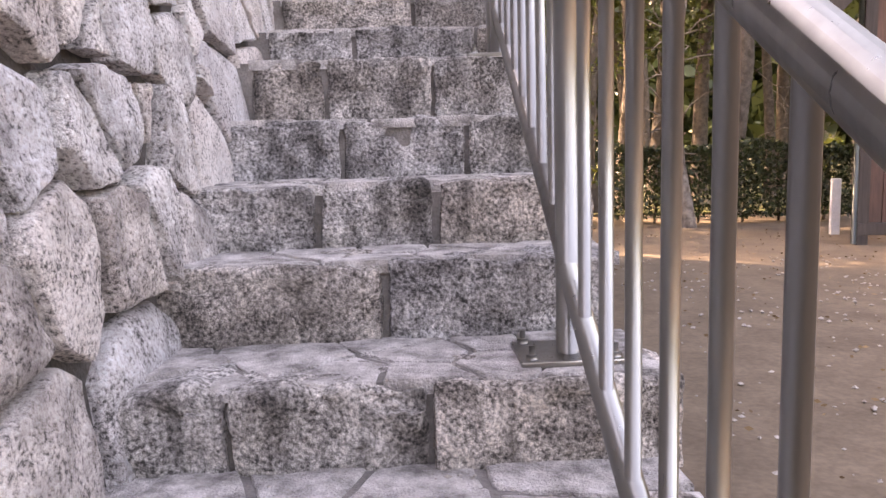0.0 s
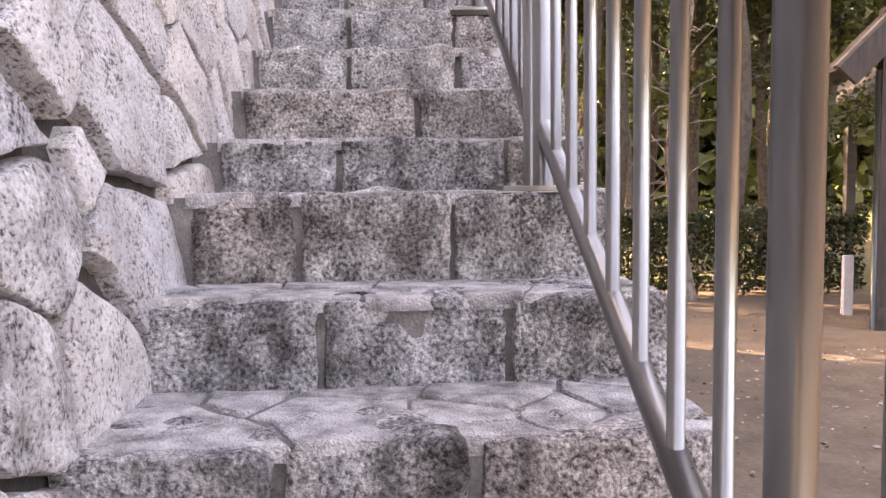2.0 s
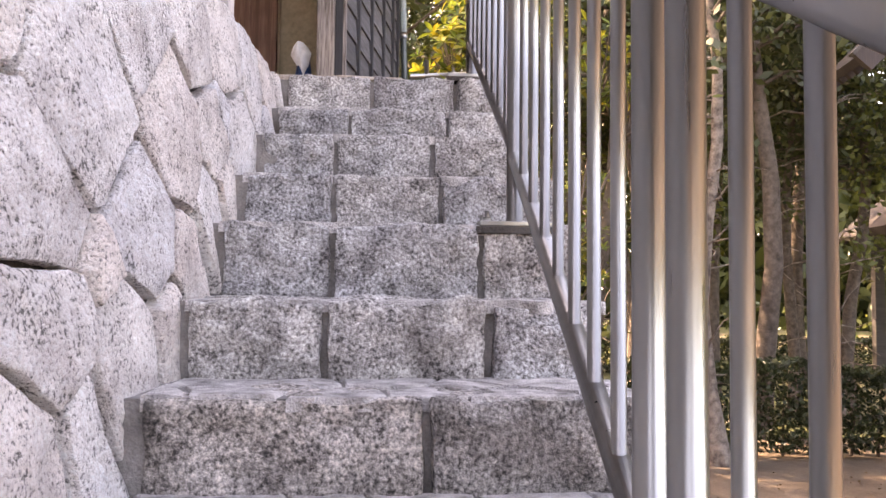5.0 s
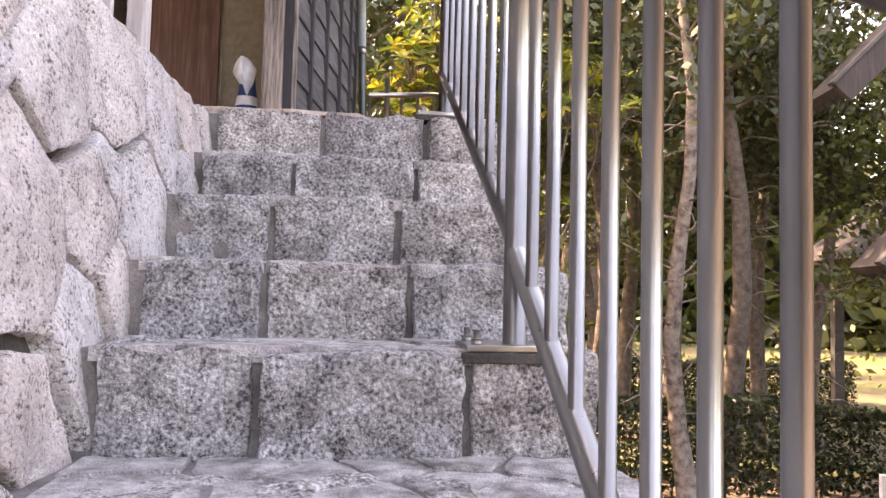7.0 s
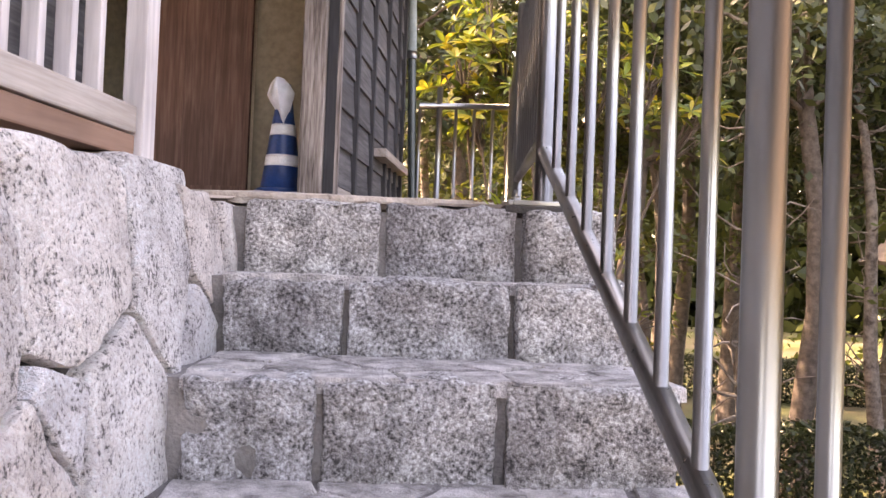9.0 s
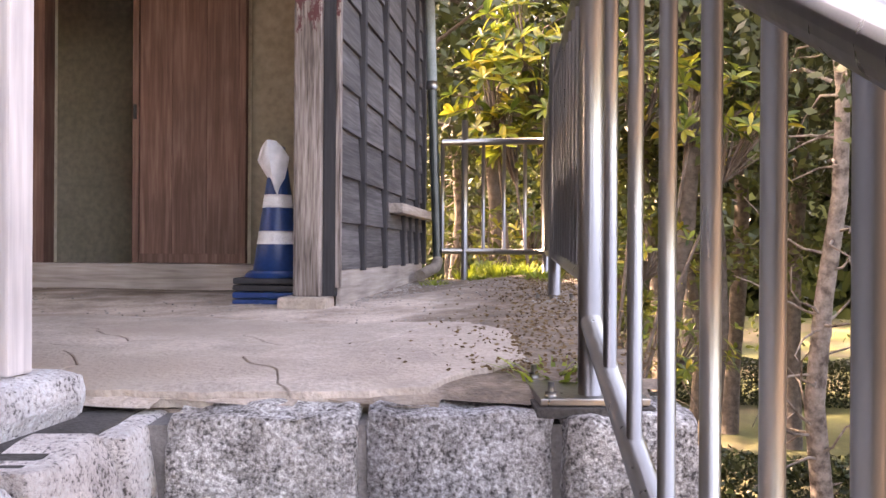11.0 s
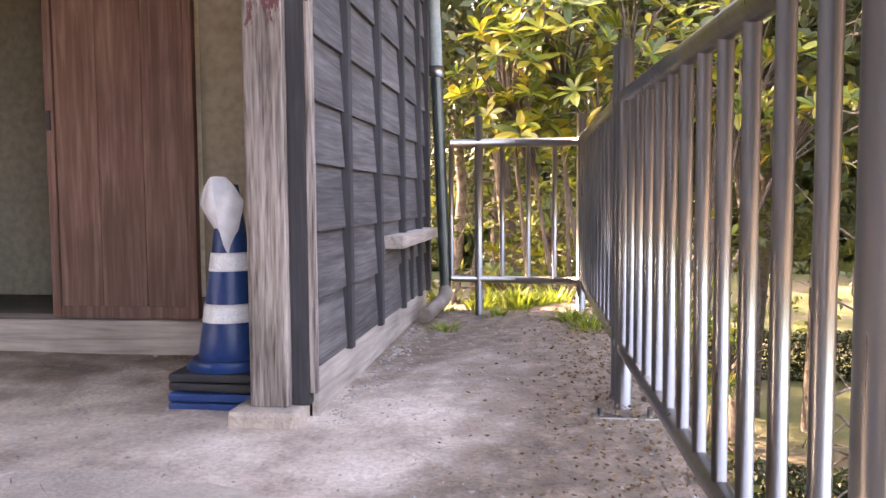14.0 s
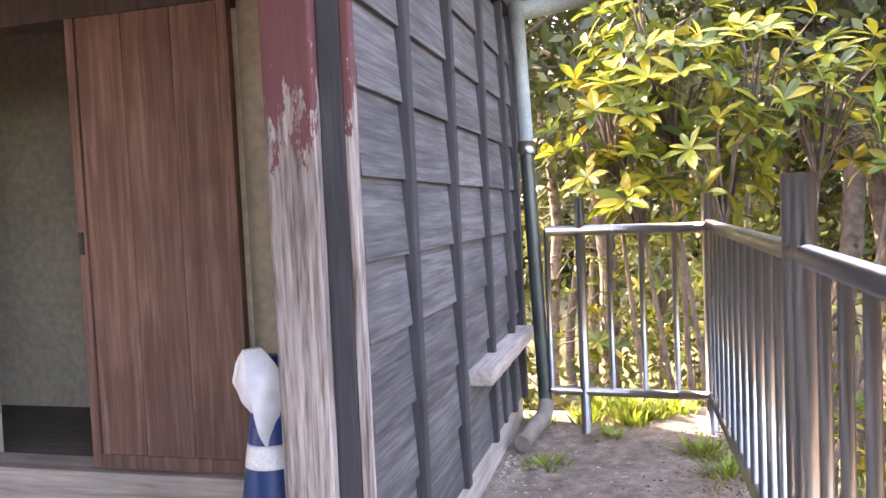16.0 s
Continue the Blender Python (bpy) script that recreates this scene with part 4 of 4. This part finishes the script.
ob = new("leaf_litter", leaves_mesh("leaf_litter", pts, 0.016, rng, M_LITTER, 0.85))
tagged(ob, "brown dead leaves and twigs under the fence", "leaf litter", kind="stuff")
n = 900
pts = np.stack([rng.uniform(0.6, 6, n), rng.uniform(0.5, 12, n), np.full(n, 0.015)], 1)
ob = new("leaf_litter", leaves_mesh("leaf_litter", pts, 0.038, rng, M_LITTER, 0.9))
tagged(ob, "scattered dead leaves on the dirt", "leaf litter", kind="stuff")

rng = np.random.default_rng(19)
def pebbles(name, spots_, size, label):
    """Small loose stones, eight faces each."""
    vs, fs = [], []
    for x, y, z in spots_:
        r = size * rng.uniform(0.4, 1.4)
        b = len(vs)
        sx, sy, sz = r * rng.uniform(0.7, 1.3), r * rng.uniform(0.7, 1.3), r * rng.uniform(0.4, 0.8)
        a = rng.uniform(0, 6.28)
        ca, sa = math.cos(a), math.sin(a)
        for px, py, pz in ((1, 0, 0), (0, 1, 0.2), (-1, 0, 0), (0, -1, -0.1), (0.15, 0.1, 1), (0, 0, -1)):
            vs.append((x + ca * px * sx - sa * py * sy, y + sa * px * sx + ca * py * sy, z + pz * sz))
        fs += [(b, b + 1, b + 4), (b + 1, b + 2, b + 4), (b + 2, b + 3, b + 4), (b + 3, b, b + 4), (b + 1, b, b + 5), (b + 2, b + 1, b + 5), (b + 3, b + 2, b + 5), (b, b + 3, b + 5)]
    me = bpy.data.meshes.new(name)
    me.from_pydata(vs, [], fs)
    me.materials.append(M_PEBBLE)
    tagged(new(name, me), label, "gravel", kind="stuff")
sp = [(rng.uniform(-1.66, -1.66 + 0.05 + 0.22 * rng.uniform() ** 2), rng.uniform(7.3, 9.5)) for _ in range(500)] + [(rng.uniform(-4.0, -0.55), rng.uniform(5.9, 9.5)) for _ in range(1100)]
pebbles("gravel", [(x, y, land(x, y) + 0.006) for x, y in sp], 0.007, "loose grit and pebbles on the trodden yard")
sp = [(k, LEFT + 0.05 + 1.05 * rng.uniform(), s + 0.02 + 0.27 * rng.uniform() ** 0.5, z) for k, (s, z) in enumerate(NOSES[:16]) for _ in range(26)]
pebbles("gravel", [(*stair(s, r, 0).xy, z - 0.004) for k, r, s, z in sp], 0.006, "grit lying on the treads")
sp = [(rng.uniform(0.7, 5), rng.uniform(0.5, 9)) for _ in range(900)]
pebbles("gravel", [(x, y, low_ground(x, y) + 0.005) for x, y in sp], 0.016, "loose stones on the dirt")

# ---- stones of the retaining wall ----
def stair_height(s):
    return 0.13 + 0.582 * (s - 0.24)
def face(s, z):
    return -0.580 - 0.11 * (z - stair_height(s))
# middles of the larger stones along the wall and up, and their rough radius
STONES_LOW = [(1.73, 1.17, .10), (1.69, 1.34, .04), (1.83, 1.42, .12), (1.82, 1.61, .06), (1.94, 1.21, .09), (1.95, 1.63, .13), (1.97, 1.44, .09), (2.07, 1.14, .08), (2.14, 1.37, .11),
              (2.24, 1.77, .05), (2.27, 1.60, .12), (2.42, 1.38, .13), (2.48, 1.49, .05), (2.66, 1.56, .16), (2.52, 1.70, .05), (2.70, 1.87, .21), (2.50, 2.05, .04), (2.53, 2.16, .05),
              (2.84, 2.14, .16), (3.06, 2.25, .05), (3.10, 1.78, .06), (3.12, 1.66, .10), (3.20, 1.93, .14)]
STONES_HIGH = [(3.31, 2.68, .06), (3.35, 2.16, .13), (3.36, 2.41, .17), (3.45, 1.98, .05), (3.55, 2.62, .22), (3.60, 2.25, .03), (3.68, 2.10, .14), (3.80, 2.36, .16), (3.89, 2.86, .12),
               (4.08, 2.66, .17), (4.36, 2.44, .09), (4.33, 2.99, .12), (4.45, 2.71, .11), (4.56, 2.54, .05), (4.57, 2.81, .03), (4.66, 3.06, .17), (4.80, 2.76, .15), (5.06, 3.05, .17),
               (5.25, 2.93, .05), (5.38, 3.12, .13), (5.60, 3.17, .09)]
TOP = 3.24
seeds = STONES_LOW + STONES_HIGH
rnd = random.Random(14)
for i in range(2500):
    s, z, w = rnd.uniform(-1.2, 5.8), rnd.uniform(0.0, TOP), rnd.uniform(0.05, 0.12)
    if z > stair_height(s) - 0.15 and all(math.hypot(s - a, z - q) > 0.95 * (w + u) + 0.045 for a, q, u in seeds):
        seeds.append((s, z, w))
border = [(a, 2 * TOP - q, w) for a, q, w in seeds if q > TOP - 0.4]
everyone = seeds + border
stonewall = empty("wall_stone", stair(2.2, -0.6, 1.2), "retaining wall of pale rough granite rubble", "wall", kind="structure")
KEEP6 = Matrix.Translation(stonewall.location).inverted()
def clip(poly, px, py, nx, ny):
    out = []
    for (x0, y0), (x1, y1) in zip(poly, poly[1:] + poly[:1]):
        d0, d1 = (x0 - px) * nx + (y0 - py) * ny, (x1 - px) * nx + (y1 - py) * ny
        if d0 <= 0:
            out.append((x0, y0))
        if d0 * d1 < 0:
            f = d0 / (d0 - d1)
            out.append((x0 + (x1 - x0) * f, y0 + (y1 - y0) * f))
    return out
def rubble(i, s, z, own):
    rn = random.Random(i * 7 + 1)
    poly = [(s - 0.6, z - 0.6), (s + 0.6, z - 0.6), (s + 0.6, z + 0.6), (s - 0.6, z + 0.6)]
    for a, q, w in everyone:
        d = math.hypot(a - s, q - z)
        if 1e-6 < d < 1.2:
            nx, ny = (a - s) / d, (q - z) / d
            g = 0.5 * (d + (own * own - w * w) / d) - rn.choice((0.003, 0.004, 0.005, 0.008, 0.011, 0.018)) * (2.4 if s < 2.4 else 1.5)
            poly = clip(poly, s + nx * g, z + ny * g, nx, ny)
            if len(poly) < 3:
                return None
    if len(poly) < 3:
        return None
    # resample the outline and round its corners
    per, pts = 0.0, []
    for (x0, y0), (x1, y1) in zip(poly, poly[1:] + poly[:1]):
        per += math.hypot(x1 - x0, y1 - y0)
    N = 44
    for (x0, y0), (x1, y1) in zip(poly, poly[1:] + poly[:1]):
        k = max(1, round(N * math.hypot(x1 - x0, y1 - y0) / per))
        pts += [(x0 + (x1 - x0) * j / k, y0 + (y1 - y0) * j / k) for j in range(k)]
    n = len(pts)
    for _ in range(1):
        pts = [((pts[j - 1][0] + 28 * pts[j][0] + pts[(j + 1) % n][0]) / 30, (pts[j - 1][1] + 28 * pts[j][1] + pts[(j + 1) % n][1]) / 30) for j in range(n)]
    cx, cy = sum(p[0] for p in pts) / n, sum(p[1] for p in pts) / n
    bm = bmesh.new()
    rings = []
    lift = rn.uniform(0.0, 0.012) + (rn.uniform(0.0, 0.02) if s < 2.4 else 0.0)
    rug = 0.85 if s < 2.4 else 0.55
    lean = 0.06 if s < 2.4 else 0.04
    tilt_s, tilt_z = rn.uniform(-lean, lean), rn.uniform(-lean, lean)
    # split planes that cut the face
    facets = [(rn.uniform(0, 6.283), rn.uniform(0.03, 0.10), rn.uniform(0.12, 0.34)) for _ in range(3)]
    def cut(u, w):
        return -min(0.018 if s < 2.4 else 0.008, max(0.0, *((u * math.cos(a_) + w * math.sin(a_) - d_) * k_ for a_, d_, k_ in facets)))
    for f, out in ((1.0, -0.12), (1.0, 0.000), (0.985, 0.006), (0.94, 0.009), (0.85, 0.010), (0.72, 0.010), (0.56, 0.010), (0.38, 0.010), (0.18, 0.010)):
        ring = []
        for x, y in pts:
            ss, zz = cx + (x - cx) * f, cy + (y - cy) * f
            q = Vector((ss, zz, i * 1.7))
            if f > 0.9:
                ss += 0.010 * noise.noise(q * 9) + 0.006 * noise.noise(q * 30)
                zz += 0.010 * noise.noise(q * 9 + Vector((9, 4, 2))) + 0.006 * noise.noise(q * 30 + Vector((2, 8, 5)))
            o = out if out < -0.05 else out + lift * (0.75 if f == 1.0 else 1.0) + rug * (0.016 * noise.noise(q * 5) + 0.010 * noise.noise(q * 13) + 0.006 * noise.noise(q * 27)) + tilt_s * (ss - s) + tilt_z * (zz - z) + cut(ss - s, zz - z)
            zz = min(zz, TOP + 0.012 * noise.noise(q * 6))
            ring.append(bm.verts.new(stair(ss, face(ss, zz) + o, zz)))
        rings.append(ring)
    for a, q in zip(rings, rings[1:]):
        for j in range(n):
            bm.faces.new((a[j], a[(j + 1) % n], q[(j + 1) % n], q[j]))
    bm.faces.new(rings[-1])
    for j in range(n):
        for r_ in rings[1:3]:
            bm.edges.get((r_[j], r_[(j + 1) % n])).smooth = False
    ob = part("stone", bm, M_WALL_LOW if s < 2.3 else M_WALL, stonewall, smooth=True)
    ob.matrix_parent_inverse = KEEP6
for i, (s, z, w) in enumerate(seeds):
    rubble(i, s, z, w)
bm = bmesh.new()
grid = [[None] * 30 for _ in range(60)]
for a in range(60):
    for q in range(30):
        s, z = -1.3 + 7.12 * a / 59, -0.1 + (TOP + 0.09) * q / 29
        grid[a][q] = bm.verts.new(stair(s, face(s, z) - 0.038 + 0.014 * noise.noise(Vector((s * 9, z * 9, 0))), z))
for a in range(59):
    for q in range(29):
        bm.faces.new((grid[a][q], grid[a + 1][q], grid[a + 1][q + 1], grid[a][q + 1]))
extr = bmesh.ops.extrude_face_region(bm, geom=bm.faces[:])
for v in extr["geom"]:
    if isinstance(v, bmesh.types.BMVert):
        v.co -= stair(0, 0.35, 0)
part("mortar", bm, M_MORTAR_WALL, stonewall, "recessed mortar, coloured dark for the shade in the joints", smooth=True).matrix_parent_inverse = KEEP6

# ---- broken concrete in the yard ----
SLABS = [(-1.02, 6.28), (-1.42, 6.42), (-1.28, 5.95), (-1.75, 6.02), (-1.95, 6.55), (-2.35, 6.1), (-2.75, 6.6), (-3.1, 6.05), (-1.62, 5.72), (-2.15, 5.62)]
paving = empty("floor_slabs", (-1.7, 6.2, 3.26), "worn grey concrete broken into plates by thin cracks", "paving", kind="structure")
KEEP8 = Matrix.Translation(paving.location).inverted()
OUTER = [(-0.80, 6.0), (-0.84, 6.45), (-1.05, 6.66), (-1.7, 6.82), (-2.6, 6.95), (-3.5, 6.8), (-3.6, 5.75), (-2.3, 5.43), (-1.62, 5.52), (-1.0, 5.66)]
for i, (px, py) in enumerate(SLABS):
    rn = random.Random(i + 60)
    poly = list(OUTER)
    for a, q in SLABS:
        d = math.hypot(a - px, q - py)
        if d > 1e-6:
            nx, ny = (a - px) / d, (q - py) / d
            g = 0.5 * d - 0.0022
            poly = clip(poly, px + nx * g, py + ny * g, nx, ny)
    if len(poly) < 3:
        continue
    ring = []
    for (ax, ay), (bx, by) in zip(poly, poly[1:] + poly[:1]):
        kk = max(1, round(math.hypot(bx - ax, by - ay) / 0.02))
        ring += [(ax + (bx - ax) * j / kk, ay + (by - ay) * j / kk) for j in range(kk)]
    bm = bmesh.new()
    rows, lift = [], rn.uniform(0.010, 0.015)
    cx, cy = sum(p[0] for p in ring) / len(ring), sum(p[1] for p in ring) / len(ring)
    for f, dz in ((1.0, -0.02), (1.0, lift - 0.003), (0.99, lift), (0.7, lift + 0.001), (0.35, lift + 0.001)):
        row = []
        for x, y in ring:
            w = Vector((x, y, 0.0))
            wob = noise.noise_vector(w * 5) * 0.045 + noise.noise_vector(w * 17) * 0.012
            ex, ey = cx + (x - cx) * f + wob.x, cy + (y - cy) * f + wob.y
            row.append(bm.verts.new((ex, ey, yard(ex, ey) + dz)))
        rows.append(row)
    n = len(ring)
    for a, q in zip(rows, rows[1:]):
        for j in range(n):
            bm.faces.new((a[j], a[(j + 1) % n], q[(j + 1) % n], q[j]))
    bm.faces.new(rows[-1])
    part("plate", bm, M_SLAB, paving, smooth=True).matrix_parent_inverse = KEEP8

# ---- stones of the steps ----
KEEP7 = Matrix.Translation(stairs.location).inverted()
count = 0
for k, (s, z) in enumerate(NOSES):
    low = NOSES[k - 1][1] - 0.03 if k else -0.05
    js = [LEFT + 0.032 - 0.11 * max(0.0, min(1.0, (3.0 - s))), *JOINTS[k], RIGHT + 0.03 * math.sin(k * 2.1)]
    rn = random.Random(k + 3)
    mat_ = M_STEP if k < 11 else M_STEP_HIGH
    for a, q in zip(js, js[1:]):
        count += 1
        gap = rn.uniform(0.012, 0.028)
        w, h, d = q - a - gap, z - low - rn.uniform(0.004, 0.010), 0.2
        bm = rough_block(w, d, h, count, 18, 0.018, 0.012)
        bm.transform(Matrix.Translation((a + (q - a) / 2, s + d / 2 - 0.008 + rn.uniform(-0.012, 0.012), low + h / 2)))
        bm.transform(STAIR)
        ob = part("stone", bm, mat_, stairs, smooth=True)
        ob.matrix_parent_inverse = KEEP7
    # flat stones set in the tread, as crazy paving
    if k == 16:
        continue
    x0, x1 = LEFT + 0.03 - 0.11 * max(0.0, min(1.0, 3.0 - s)), RIGHT - 0.01
    y0, y1 = s + 0.013, NOSES[k + 1][0] + 0.004
    pts = []
    for _ in range(200):
        p = (rn.uniform(x0, x1), rn.uniform(y0 + 0.02, y1 - 0.02))
        if all(math.hypot((p[0] - a) * 0.62, p[1] - q) > rn.uniform(0.09, 0.15) for a, q in pts):
            pts.append(p)
    for px, py in pts:
        count += 1
        poly = [(x0, y0), (x1, y0), (x1, y1), (x0, y1)]
        for a, q in pts:
            d = math.hypot(a - px, q - py)
            if 1e-6 < d < 0.8:
                nx, ny = (a - px) / d, (q - py) / d
                g = 0.5 * d - rn.uniform(0.002, 0.010)
                poly = clip(poly, px + nx * g, py + ny * g, nx, ny)
        if len(poly) < 3:
            continue
        ring = []
        for (ax, ay), (bx, by) in zip(poly, poly[1:] + poly[:1]):
            kk = max(1, round(math.hypot(bx - ax, by - ay) / 0.025))
            ring += [(ax + (bx - ax) * j / kk, ay + (by - ay) * j / kk) for j in range(kk)]
        cx, cy = sum(p[0] for p in ring) / len(ring), sum(p[1] for p in ring) / len(ring)
        bm = bmesh.new()
        lift = rn.uniform(-0.006, 0.002)
        rows = []
        for f, dz in ((1.0, -0.035), (0.992, -0.004), (0.96, 0.0), (0.6, 0.001), (0.3, 0.001)):
            row = []
            for qx, qy in ring:
                ex, ey = cx + (qx - cx) * f, cy + (qy - cy) * f
                w = Vector((ex, ey, count * 0.37))
                ey += 0.011 * noise.noise(w * 12) + 0.005 * noise.noise(w * 31) if f > 0.8 else 0
                ex += 0.010 * noise.noise(w * 11 + Vector((5, 2, 0))) if f > 0.8 else 0
                row.append(bm.verts.new((ex, ey, z + dz + (lift + 0.003 * noise.noise(w * 11) if dz > -0.02 else 0))))
            rows.append(row)
        n = len(ring)
        for a, q in zip(rows, rows[1:]):
            for j in range(n):
                bm.faces.new((a[j], a[(j + 1) % n], q[(j + 1) % n], q[j]))
        bm.faces.new(rows[-1])
        bm.transform(STAIR)
        ob = part("flagstone", bm, M_FLAG, stairs, smooth=True)
        ob.matrix_parent_inverse = KEEP7
